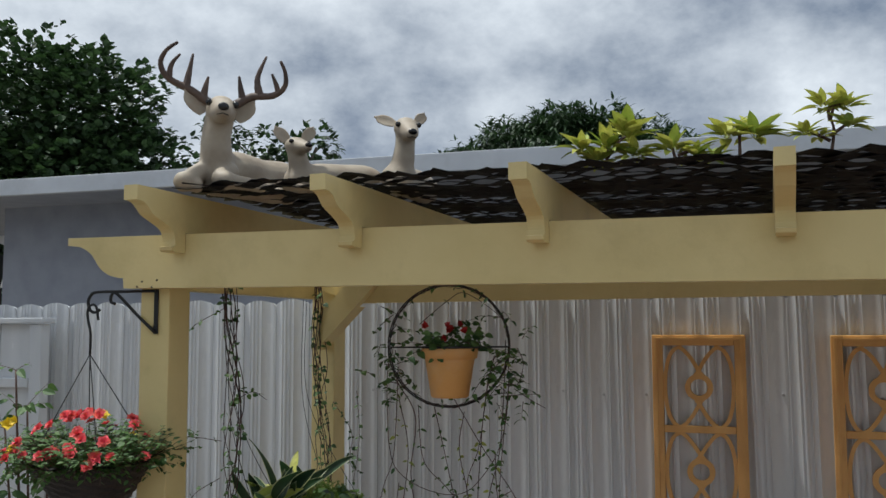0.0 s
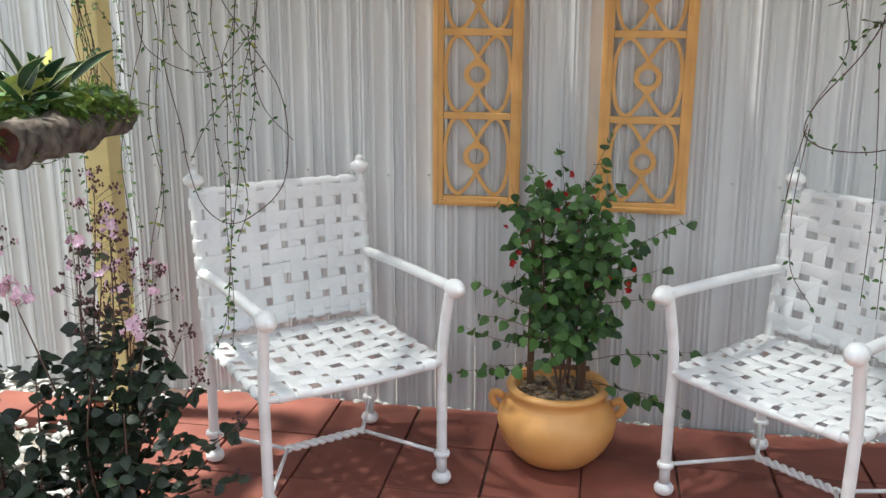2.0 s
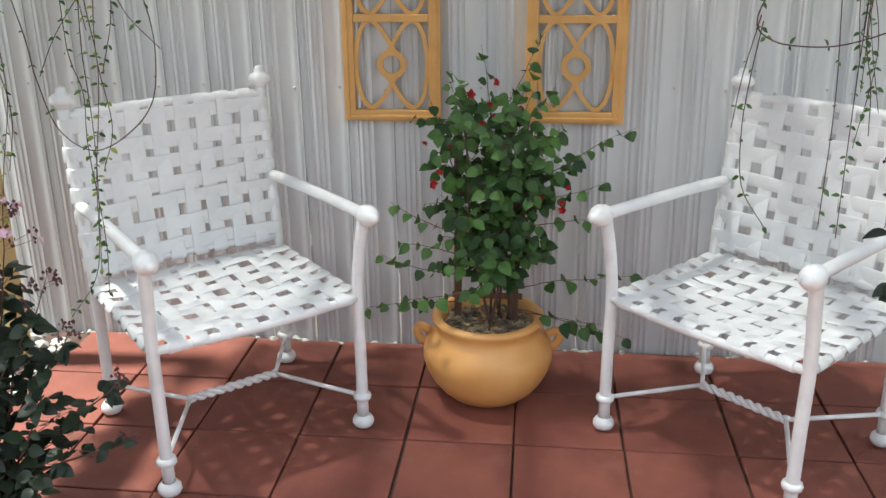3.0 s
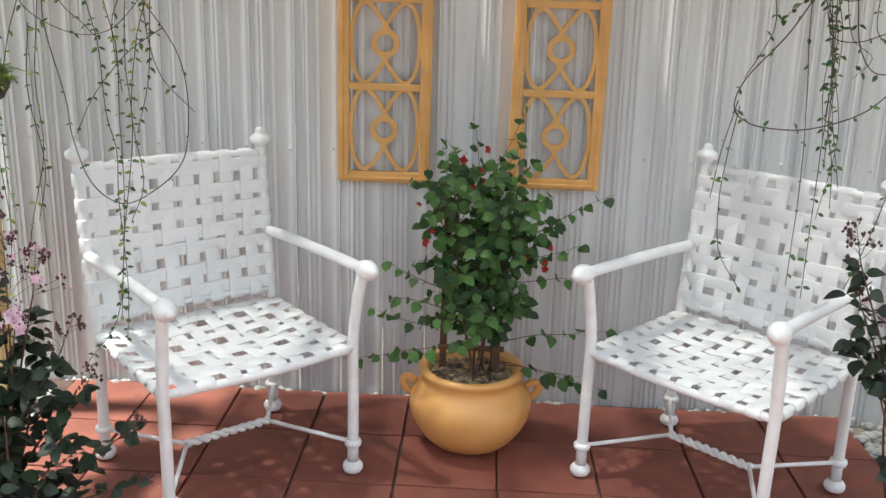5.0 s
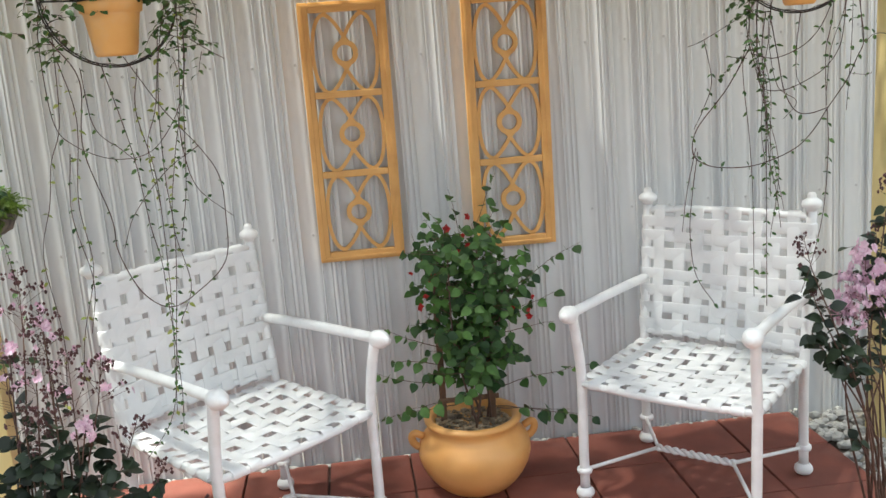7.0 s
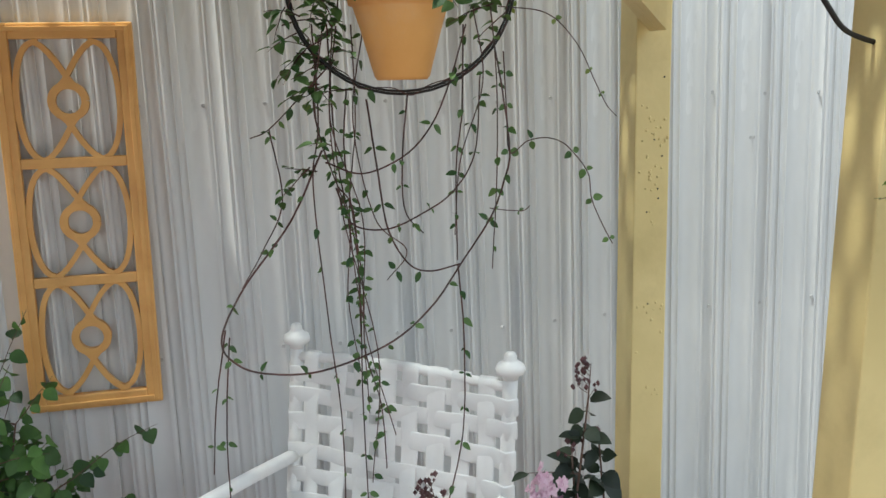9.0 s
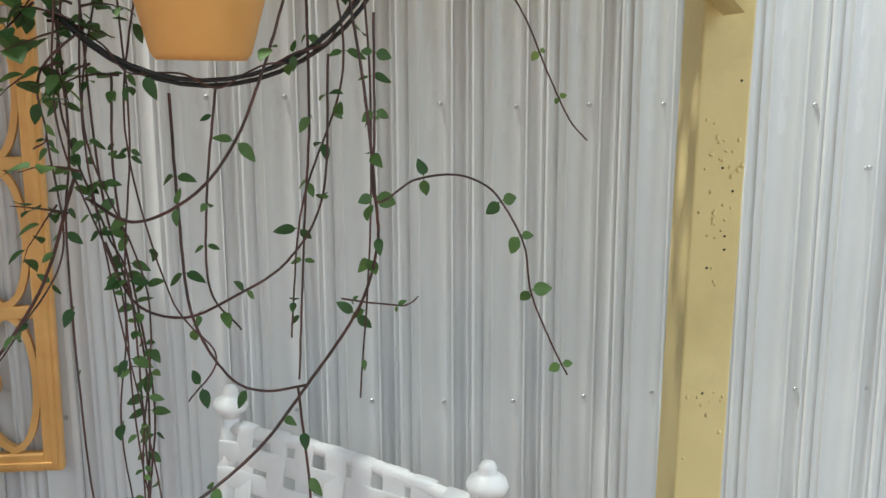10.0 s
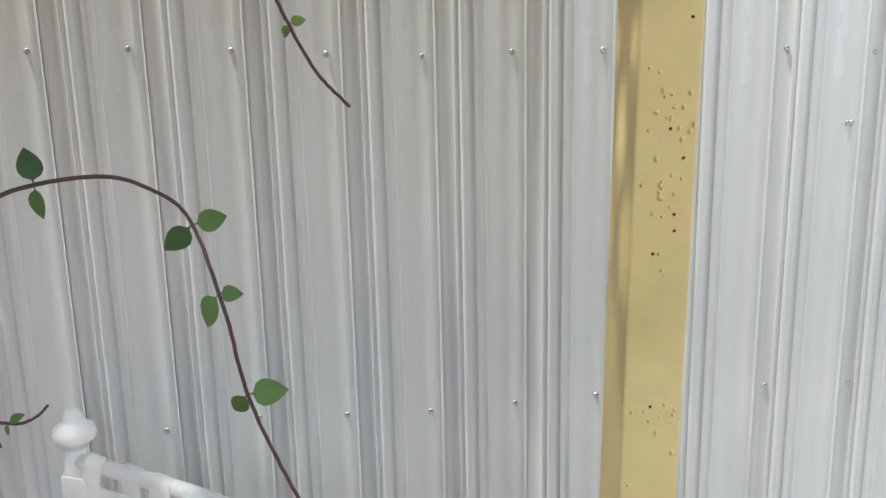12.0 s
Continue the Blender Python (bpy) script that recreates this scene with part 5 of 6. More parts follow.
# ---- log planter hung from the side beam ----
def build_log():
    lg = thing("log_planter", "hanging grey hollow log filled with fern and sword plants", "hanging planter")
    rng = random.Random(51)
    a, b = Vector((-1.30, 2.25, 1.10)), Vector((-1.37, 2.93, 1.102))
    bm = bmesh.new()
    rings, n, m = [], 40, 24
    for i in range(n + 1):
        t = i / n
        c = a.lerp(b, t)
        ring = []
        for k in range(m):
            an = 2 * math.pi * k / m
            r = 0.056 * (1 + 0.30 * noise.noise((math.cos(an) * 1.5, math.sin(an) * 1.5, t * 5))) * (1 + 0.22 * noise.noise((math.cos(an) * 4, math.sin(an) * 4, t * 14)))
            ring.append(bm.verts.new(c + Vector((r * math.cos(an), 0.01 * math.sin(an * 3), r * math.sin(an)))))
        rings.append(ring)
    for p, q in zip(rings, rings[1:]):
        for k in range(m):
            quad(bm, (p[k], p[(k + 1) % m], q[(k + 1) % m], q[k]))
    quad(bm, rings[-1])
    inner = [bm.verts.new(a + (v.co - a) * 0.74 + Vector((0, 0.004, 0))) for v in rings[0]]
    deep = [bm.verts.new(a + (v.co - a) * 0.70 + Vector((0, 0.05, 0))) for v in rings[0]]
    for k in range(m):
        quad(bm, (rings[0][k], rings[0][(k + 1) % m], inner[(k + 1) % m], inner[k]))
        quad(bm, (inner[k], inner[(k + 1) % m], deep[(k + 1) % m], deep[k]))
    part("log", bm, M_BARK, lg, smooth=True)
    bm = bmesh.new()
    c = a
    outer = [bm.verts.new(a + Vector(((0.046 + 0.004 * math.sin(k * 2.1)) * math.cos(2 * math.pi * k / 18), 0.012, 0.049 * math.sin(2 * math.pi * k / 18)))) for k in range(18)]
    inner = [bm.verts.new(a + Vector((0.028 * math.cos(2 * math.pi * k / 18) - 0.004, 0.034, 0.030 * math.sin(2 * math.pi * k / 18)))) for k in range(18)]
    for k in range(18):
        quad(bm, (outer[k], outer[(k + 1) % 18], inner[(k + 1) % 18], inner[k]))
    quad(bm, inner)
    part("cut_end", bm, M_HEART, lg, "hollow red-brown cut end")
    for y in (2.5, 2.94):
        for s in (-1, 1):
            bm = bmesh.new()
            tube(bm, smooth_path([(-1.555, y + 0.01 * s, 1.80), (-1.545, y + 0.02 * s, 1.45), (-1.39 + 0.06 * s, y, 1.12)], 14), 0.0011, 5)
            part("wire", bm, M_IRON, lg)

    def fern(center, n, ln, spread):
        bm = bmesh.new()
        for _ in range(n):
            p = Vector(center) + Vector((rng.gauss(0, 0.026), rng.uniform(-spread, spread), rng.gauss(0.005, 0.016)))
            d = rand_dir(rng, -0.35, 0.95)
            length = ln * rng.uniform(0.45, 1.15)
            pts, q, dd = [p], p.copy(), d
            for i in range(7):
                dd = (dd + Vector((0, 0, -0.10)) + rand_dir(rng) * 0.16).normalized()
                q = q + dd * length / 7
                pts.append(q.copy())
            tube(bm, pts, 0.0006, 3, cap=False)
            for i in range(1, 8):
                for _k in range(30):
                    o = rand_dir(rng)
                    pp = pts[i - 1].lerp(pts[i], rng.random())
                    e = pp + (o + dd * 0.4).normalized() * rng.uniform(0.006, 0.013) * (1.25 - i / 12)
                    sd = o.cross(dd)
                    sd = sd.normalized() * 0.0009 if sd.length > 1e-4 else Vector((0.0009, 0, 0))
                    quad(bm, (bm.verts.new(pp + sd), bm.verts.new(pp - sd), bm.verts.new(e)))
        tagged(part("fern", bm, M_FERN, lg, "feathery bright green asparagus fern"), kind="stuff")

    fern((-1.40, 2.31, 1.115), 380, 0.075, 0.05)
    fern((-1.43, 2.24, 1.045), 380, 0.075, 0.04)
    fern((-1.40, 2.40, 1.145), 90, 0.08, 0.06)
    fern((-1.41, 2.84, 1.145), 420, 0.065, 0.06)
    fern((-1.345, 2.78, 1.13), 460, 0.05, 0.10)
    fern((-1.35, 2.60, 1.155), 300, 0.055, 0.08)
    fern((-1.385, 2.70, 1.145), 220, 0.07, 0.12)
    # sword leaves, dark with pale edges
    for k in range(30):
        bm = bmesh.new()
        p = Vector((-1.42 + rng.uniform(-0.05, 0.04), rng.uniform(2.46, 2.74), 1.165 + rng.uniform(0, 0.06)))
        d = Vector((rng.uniform(-1, 1), rng.uniform(-1, 0.6), rng.uniform(0.35, 1.2))).normalized()
        ln = rng.uniform(0.10, 0.19)
        if k == 0:
            p, d, ln = Vector((-1.45, 2.60, 1.19)), Vector((-0.22, 0.02, 1)).normalized(), 0.25
        s = d.cross(Vector((rng.uniform(-0.6, 0.6), -1, rng.uniform(-0.3, 0.6)))).normalized()
        nrm = s.cross(d)
        bend, wide = rng.uniform(-0.4, 0.45), rng.uniform(0.014, 0.023)
        prev = None
        for i in range(10):
            t = i / 9
            w = wide * (math.sin(math.pi * min(1, 0.22 + 0.78 * t)) ** 0.8) if t < 1 else 0.0004
            c = p + d * ln * t + nrm * (bend * ln * t * t) + Vector((0, 0, -0.22 * ln * t * t))
            tw = s * math.cos(0.8 * bend * t * 3) + nrm * math.sin(0.8 * bend * t * 3)
            row = [bm.verts.new(c + tw * w * f + nrm * 0.006 * abs(f)) for f in (-1, -0.84, 0, 0.84, 1)]
            if prev:
                for e in range(4):
                    quad(bm, (prev[e], prev[e + 1], row[e + 1], row[e]), 1 if e in (0, 3) else 0)
            prev = row
        part("sword_leaf", bm, (M_LEAF_LIME if k % 4 == 3 else M_SNAKE, M_SNAKE_EDGE), lg, smooth=True)
    # broad climber leaves
    for mat, cnt in ((M_LEAF, 90), (M_LEAF_BASKET, 60)):
        bm = bmesh.new()
        for _ in range(cnt):
            p = Vector((-1.37 + rng.uniform(-0.07, 0.06), rng.uniform(2.38, 2.88), rng.uniform(1.10, 1.20)))
            round_leaf(bm, p, rand_dir(rng, -0.5, 0.6), Vector((0, -0.4, 1)), rng.uniform(0.03, 0.06), rng.uniform(0.02, 0.04), 0)
        tagged(part("foliage", bm, mat, lg, smooth=True), kind="stuff")
    # vine bundles climbing the wires
    for x, y, z0 in ((-1.555, 2.48, 1.84), (-1.548, 3.02, 1.85)):
        for k in range(8):
            ph, sp = rng.uniform(0, 6), rng.uniform(0.006, 0.026)
            ctrl = []
            for i in range(10):
                t = i / 9
                z = z0 - (z0 - 1.18) * t
                ctrl.append((x + 0.03 * t + sp * math.sin(ph + 6 * t) + rng.uniform(-0.008, 0.008), y + sp * math.cos(ph + 5 * t), z))
            vine(lg, rng, ctrl, r=rng.uniform(0.0011, 0.0024), every=0.085, ll=0.022, lw=0.016)
    for ctrl in ([(-1.56, 2.46, 1.76), (-1.66, 2.44, 1.70), (-1.70, 2.44, 1.62), (-1.70, 2.44, 1.60)], [(-1.53, 2.5, 1.50), (-1.47, 2.48, 1.52), (-1.42, 2.47, 1.50)], [(-1.56, 2.46, 1.38), (-1.66, 2.44, 1.39), (-1.72, 2.43, 1.37)],
                 [(-1.55, 2.44, 1.28), (-1.62, 2.40, 1.22), (-1.60, 2.36, 1.10), (-1.58, 2.34, 1.05)], [(-1.50, 3.05, 1.45), (-1.42, 3.03, 1.35), (-1.41, 3.0, 1.25), (-1.36, 3.0, 1.22)],
                 [(-1.40, 2.75, 1.06), (-1.38, 2.72, 0.95), (-1.37, 2.70, 0.82), (-1.33, 2.68, 0.70)], [(-1.42, 2.70, 1.05), (-1.43, 2.68, 0.90), (-1.41, 2.66, 0.75)], [(-1.44, 2.3, 1.06), (-1.36, 2.5, 1.02), (-1.36, 2.66, 1.05)],
                 [(-1.40, 2.97, 1.08), (-1.37, 2.96, 0.95), (-1.36, 2.95, 0.8), (-1.34, 2.95, 0.72)], [(-1.34, 2.9, 1.5), (-1.33, 2.9, 1.35), (-1.36, 2.92, 1.2)]):
        vine(lg, rng, ctrl, every=0.03, ll=0.02, lw=0.014)
    lg.location.z += 0.013


build_log()


# ---- flower basket on its bracket ----
def build_bracket(m, label):
    br = thing("plant_bracket", label, "bracket", group="plant brackets", m=m)
    bm = bmesh.new()
    box(bm, -0.006, 0.006, -0.003, 0.0, -0.115, 0.0)
    part("back_plate", bm, M_IRON, br)
    bm = bmesh.new()
    arm = smooth_path([(0, -0.006, -0.004), (-0.1, -0.006, -0.004), (-0.185, -0.006, -0.004), (-0.205, -0.006, -0.012), (-0.214, -0.006, -0.03), (-0.206, -0.006, -0.052), (-0.188, -0.006, -0.058), (-0.175, -0.006, -0.05)], 24)
    tube(bm, arm, 0.0042, 6)
    part("arm", bm, M_IRON, br, smooth=True)
    bm = bmesh.new()
    tube(bm, smooth_path([(0, -0.006, -0.11), (-0.06, -0.006, -0.062), (-0.12, -0.006, -0.01), (-0.138, -0.006, -0.012), (-0.14, -0.006, -0.03), (-0.126, -0.006, -0.036)], 18), 0.0042, 6)
    part("strut", bm, M_IRON, br, smooth=True)


build_bracket(pose(-1.557, 2.147, 1.816), "black wrought iron plant bracket on the yellow post")


def build_basket():
    bk = thing("flower_basket", "cone-shaped dark wicker hanging basket full of coral flowers", "hanging basket", m=pose(-1.704, 2.10, 1.378))
    rng = random.Random(61)
    bm = bmesh.new()
    n, rows = 40, 26
    prev = None
    for i in range(rows + 1):
        t = i / rows
        r = 0.15 * (1 - t) + 0.004
        z = -0.225 * t
        ring = []
        for k in range(n):
            a = 2 * math.pi * k / n
            w = 0.0022 * (1 if (k // 2 + i) % 2 else -1)
            ring.append(bm.verts.new(((r + w) * math.cos(a), (r + w) * math.sin(a), z)))
        if prev:
            for k in range(n):
                quad(bm, (prev[k], prev[(k + 1) % n], ring[(k + 1) % n], ring[k]))
        prev = ring
    part("basket", bm, M_WICKER, bk)
    bm = bmesh.new()
    lathe(bm, [(0.143, -0.012), (0.08, 0.005), (0, 0.01)], 20)
    part("soil", bm, M_SOIL, bk)
    bm = bmesh.new()
    tube(bm, [(0.15 * math.cos(a), 0.15 * math.sin(a), 0) for a in (2 * math.pi * i / 32 for i in range(33))], 0.005, 6)
    part("rim", bm, M_WICKER, bk)
    top = Vector((-0.055, 0.04, 0.27))
    for k in range(4):
        a = math.pi / 4 + k * math.pi / 2
        bm = bmesh.new()
        tube(bm, [top, (0.15 * math.cos(a), 0.15 * math.sin(a), 0.0)], 0.0015, 5)
        part("chain", bm, M_IRON, bk)
    bm = bmesh.new()
    tube(bm, smooth_path([top, top + Vector((0, 0, 0.055)), top + Vector((-0.008, 0, 0.085)), top + Vector((-0.012, 0, 0.115)), top + Vector((0.0, 0, 0.13)), top + Vector((0.016, 0, 0.125)), top + Vector((0.024, 0, 0.09))], 18), 0.0035, 6)
    part("hook", bm, M_IRON, bk, smooth=True)
    bm = bmesh.new()
    for _ in range(380):
        a, r = rng.uniform(0, 6.283), 0.16 * math.sqrt(rng.random())
        p = Vector((r * math.cos(a), r * math.sin(a), 0.0))
        d = Vector((math.cos(a) * r * 6, math.sin(a) * r * 6, rng.uniform(0.3, 1.0)))
        twig(bm, rng, p, d, rng.uniform(0.05, 0.13), 0.0014, 0.011, 0.022, 0.014, 0, 1, sag=0.6, shape=round_leaf)
    for _ in range(90):
        a = rng.uniform(0, 6.283)
        p = Vector((0.14 * math.cos(a), 0.14 * math.sin(a), 0.0))
        twig(bm, rng, p, Vector((math.cos(a), math.sin(a), rng.uniform(-0.2, 0.4))), rng.uniform(0.03, 0.09), 0.0014, 0.011, 0.020, 0.0125, 0, 1, sag=1.4, shape=round_leaf)
    tagged(part("foliage", bm, (M_STEM, M_LEAF_BASKET), bk), "small fleshy green leaves", kind="stuff")
    for k in range(48):
        a, r = rng.uniform(0, 6.283), 0.20 * math.sqrt(rng.random())
        bm = bmesh.new()
        z = 0.10 + 0.02 * rng.random() - 0.10 * (r / 0.19) ** 2
        p = Vector((r * math.cos(a), r * math.sin(a) - 0.02, z + 0.02))
        fd = (math.cos(a) * 0.5, math.sin(a) * 0.5 - 0.5, 0.8)
        fr = rng.uniform(0.015, 0.021)
        flower(bm, rng, p, fd, fr, 7, 0, cup=0.35, width=1.0)
        flower(bm, rng, p, fd, fr * 0.75, 6, 0, cup=1.0, width=0.95)
        flower(bm, rng, p, fd, fr * 0.5, 5, 0, cup=2.2, width=0.9)
        part("bloom", bm, M_YELLOWFL if k % 11 == 0 else M_CORAL, bk)


build_basket()


# ---- yellow-flowered shrub beyond the post, and the basket by the other front post ----
def build_yellow_shrub(base, h, spread, seed, label, blooms, stems=8):
    sh = thing("yellow_flower_shrub", label, "shrub", m=pose(*base))
    rng = random.Random(seed)
    fo = bmesh.new()
    for k in range(stems):
        a = rng.uniform(0, 6.283)
        t = Vector((spread * math.cos(a) * rng.uniform(0.4, 1), spread * math.sin(a) * rng.uniform(0.3, 1), h * rng.uniform(0.7, 1)))
        path = smooth_path([(0.02 * math.cos(a), 0.02 * math.sin(a), 0), t * 0.45 + Vector((0.03 * math.cos(a * 3), 0.02, 0.03)), t], 14)
        st = bmesh.new()
        tube(st, path, [0.009 - 0.006 * i / len(path) for i in range(len(path))], 6)
        part("stem", st, M_STEM, sh, smooth=True)
        for i in range(len(path) - 4, len(path)):
            for _ in range(2):
                twig(fo, rng, path[i], rand_dir(rng, -0.1, 0.8), rng.uniform(0.05, 0.11), 0.0015, 0.022, 0.062, 0.026, 0, 1, sag=0.3, hang=0.3, shape=round_leaf)
    tagged(part("foliage", fo, (M_STEM, M_LEAF_BASKET), sh), "fresh green pointed leaves", kind="stuff")
    for p in blooms:
        bm = bmesh.new()
        flower(bm, rng, p, (0.3, -0.8, 0.3), 0.030, 6, 0, cup=0.9, width=0.95)
        flower(bm, rng, Vector(p) + Vector((0.03, 0.0, 0.012)), (-0.2, -0.8, 0.2), 0.026, 6, 0, cup=0.9, width=0.95)
        part("bloom", bm, M_YELLOWFL, sh)


build_yellow_shrub((-2.10, 2.55, 0), 0.93, 0.22, 71, "leggy shrub with yellow flowers and bare lower branches", [(0.0, -0.10, 0.84), (0.04, -0.12, 0.85)])
build_yellow_shrub((-2.46, 2.66, 0), 1.60, 0.09, 72, "tall thin shrub with fresh leaves and one yellow flower", [(0.0, -0.08, 1.40)], 4)
def build_curved_hook():
    hk = thing("iron_hook", "black curved iron hook on a yellow front post", "hook")
    bm = bmesh.new()
    tube(bm, smooth_path([(1.538, 2.29, 1.582), (1.468, 2.275, 1.60), (1.423, 2.255, 1.628), (1.389, 2.25, 1.672), (1.370, 2.25, 1.732), (1.374, 2.25, 1.787), (1.398, 2.26, 1.812)], 24), 0.004, 8)
    part("hook", bm, M_IRON, hk, smooth=True)


build_curved_hook()


def build_small_basket():
    bk = thing("flower_pot_hanging", "small hanging pot of yellow flowers beside a post", "hanging plant", m=pose(1.545, 2.06, 1.385))
    rng = random.Random(73)
    bm = bmesh.new()
    lathe(bm, [(0, -0.12), (0.06, -0.12), (0.085, 0.0), (0.08, 0.002), (0.07, -0.01), (0, -0.01)], 24)
    part("pot", bm, M_WICKER, bk, smooth=True)
    bm = bmesh.new()
    for k in range(3):
        a = k * 2.094
        tube(bm, [(0, 0, 0.36), (0.08 * math.cos(a), 0.08 * math.sin(a), 0)], 0.0015, 5)
    part("chain", bm, M_IRON, bk)
    bm = bmesh.new()
    for _ in range(60):
        twig(bm, rng, Vector((rng.uniform(-0.06, 0.06), rng.uniform(-0.06, 0.06), 0)), rand_dir(rng, 0.0, 0.8), rng.uniform(0.06, 0.17), 0.0013, 0.012, 0.02, 0.011, 0, 1, sag=0.8)
    tagged(part("foliage", bm, (M_STEM, M_FERN), bk), kind="stuff")
    for _ in range(44):
        bm = bmesh.new()
        d = rand_dir(rng, 0.0, 0.9)
        flower(bm, rng, d * rng.uniform(0.09, 0.135), d, 0.017, 7, 0, cup=0.5)
        part("bloom", bm, M_YELLOWFL, bk)


build_small_basket()

# ---- statues of a buck and two fawns on the mat ----
M_DEER = material("cream_resin", (0.30, 0.245, 0.18), (0.42, 0.36, 0.275), rough=0.6, scale=14, bump=0.15, dirt=(0.30, 0.21, 0.14), dirt_scale=9, dirt_amount=0.6)
M_ANTLER = material("brown_antler", (0.05, 0.03, 0.022), (0.12, 0.08, 0.06), rough=0.6, scale=25, bump=0.2)
M_BLACK = material("black_gloss", (0.006, 0.006, 0.006), (0.012, 0.012, 0.012), rough=0.2, scale=20, bump=0)


def blob(bm, c, r, m=None, seg=16, mi=0):
    mm = Matrix.Translation(c) @ (m or Matrix.Identity(4)) @ Matrix.Diagonal((*r, 1))
    res = bmesh.ops.create_uvsphere(bm, u_segments=seg, v_segments=seg // 2 + 2, radius=1.0, matrix=mm)
    for f in {f for v in res["verts"] for f in v.link_faces}:
        f.material_index = mi


def fused(bm, voxel, rounds):
    """The shapes of bm run together into one smooth skin."""
    me = bpy.data.meshes.new("skin")
    bm.to_mesh(me)
    bm.free()
    ob = new("skin", me)
    mod = ob.modifiers.new("fuse", "REMESH")
    mod.mode = "VOXEL"
    mod.voxel_size = voxel
    done = bpy.data.meshes.new_from_object(ob.evaluated_get(bpy.context.evaluated_depsgraph_get()))
    bpy.data.objects.remove(ob)
    out = bmesh.new()
    out.from_mesh(done)
    for _ in range(rounds):
        bmesh.ops.smooth_vert(out, verts=out.verts, factor=0.5, use_axis_x=True, use_axis_y=True, use_axis_z=True)
    for f in out.faces:
        f.material_index = 0
    return out


def ear(bm, base, tip, width, face):
    """Leaf-shaped cupped ear from base to tip; face: the way its hollow looks."""
    base, tip = Vector(base), Vector(tip)
    d = (tip - base)
    ax = d.normalized()
    s = ax.cross(Vector(face)).normalized()
    n = s.cross(ax)
    prev = None
    for i in range(10):
        t = i / 9
        w = width / 2 * (0.25 + 0.75 * math.sin(math.pi * min(1, 0.15 + 0.8 * t)) ** 0.8) * (1 - max(0, t - 0.75) * 3.6)
        ring = []
        for k in range(12):
            a = 2 * math.pi * k / 12
            u = math.cos(a)
            ring.append(bm.verts.new(base + d * t + s * (w * u) - n * (0.004 * math.sin(a) - 0.35 * w * u * u + 0.25 * w)))
        if prev:
            for k in range(12):
                quad(bm, (prev[k], prev[(k + 1) % 12], ring[(k + 1) % 12], ring[k]))
        prev = ring
    quad(bm, prev)


def build_deer(name, label, m, body, legs, neck, head, hs, ears, antlers=()):
    """Lying statue: local -y is the way it looks, body behind it to +x. body, neck: (x, y, z, radius) along the line."""
    bm = bmesh.new()
    for line in (body, neck):
        p = smooth_path([q[:3] for q in line], 24)
        n = len(p) - 1
        rad = []
        for i in range(n + 1):
            u = i / n * (len(line) - 1)
            k = min(int(u), len(line) - 2)
            rad.append(line[k][3] + (line[k + 1][3] - line[k][3]) * (u - k))
        tube(bm, p, rad, 18)
        blob(bm, p[0], (rad[0],) * 3)
        blob(bm, p[-1], (rad[-1],) * 3)
    for pth, rr in legs:
        p = smooth_path(pth, 12)
        tube(bm, p, [rr * (1 - 0.35 * i / len(p)) for i in range(len(p))], 12)
        blob(bm, p[0], (rr,) * 3)
        blob(bm, p[len(p) // 2], (rr * 1.02,) * 3)
        blob(bm, p[-1], (rr * 0.7,) * 3)
    H = head @ Matrix.Scale(hs, 4)
    hb = bmesh.new()
    blob(hb, (0, 0.004, 0), (0.043, 0.048, 0.042))
    mz = smooth_path([(0, -0.01, -0.004), (0, -0.045, -0.010), (0, -0.075, -0.016), (0, -0.094, -0.018)], 12)
    tube(hb, mz, [0.039 - 0.0165 * i / 12 for i in range(len(mz))], 14)
    blob(hb, (0, -0.094, -0.018), (0.023, 0.016, 0.022))
    bmesh.ops.transform(hb, matrix=H, verts=hb.verts)
    tmp = bpy.data.meshes.new("head")
    hb.to_mesh(tmp)
    hb.free()
    bm.from_mesh(tmp)
    out = fused(bm, 0.0045, 7)
    fb = bmesh.new()
    blob(fb, (0, -0.106, -0.008), (0.0145, 0.009, 0.0115), mi=2)
    tube(fb, smooth_path([(-0.015, -0.100, -0.029), (-0.007, -0.109, -0.028), (0, -0.1105, -0.026), (0.007, -0.109, -0.028), (0.015, -0.100, -0.029)], 12), 0.0012, 6, mi=2)
    for sx in (-1, 1):
        blob(fb, (sx * 0.0345, -0.030, 0.014), (0.0095, 0.010, 0.010), seg=12, mi=2)
    bmesh.ops.transform(fb, matrix=H, verts=fb.verts)
    tmp = bpy.data.meshes.new("face")
    fb.to_mesh(tmp)
    fb.free()
    out.from_mesh(tmp)
    for b, t, w, face in ears:
        ear(out, b, t, w, face)
    for ctrl, r0, r1 in antlers:
        p = smooth_path(ctrl, 20)
        tube(out, p, [(r0 + (r1 - r0) * i / (len(p) - 1)) * (1 + 0.12 * noise.noise((i * 0.9, r0 * 900, 0))) for i in range(len(p))], 9, mi=1)
    ob = part(name, out, (M_DEER, M_ANTLER, M_BLACK), smooth=True, m=m)
    tagged(ob, label, "statue", group="deer statues")
    return ob


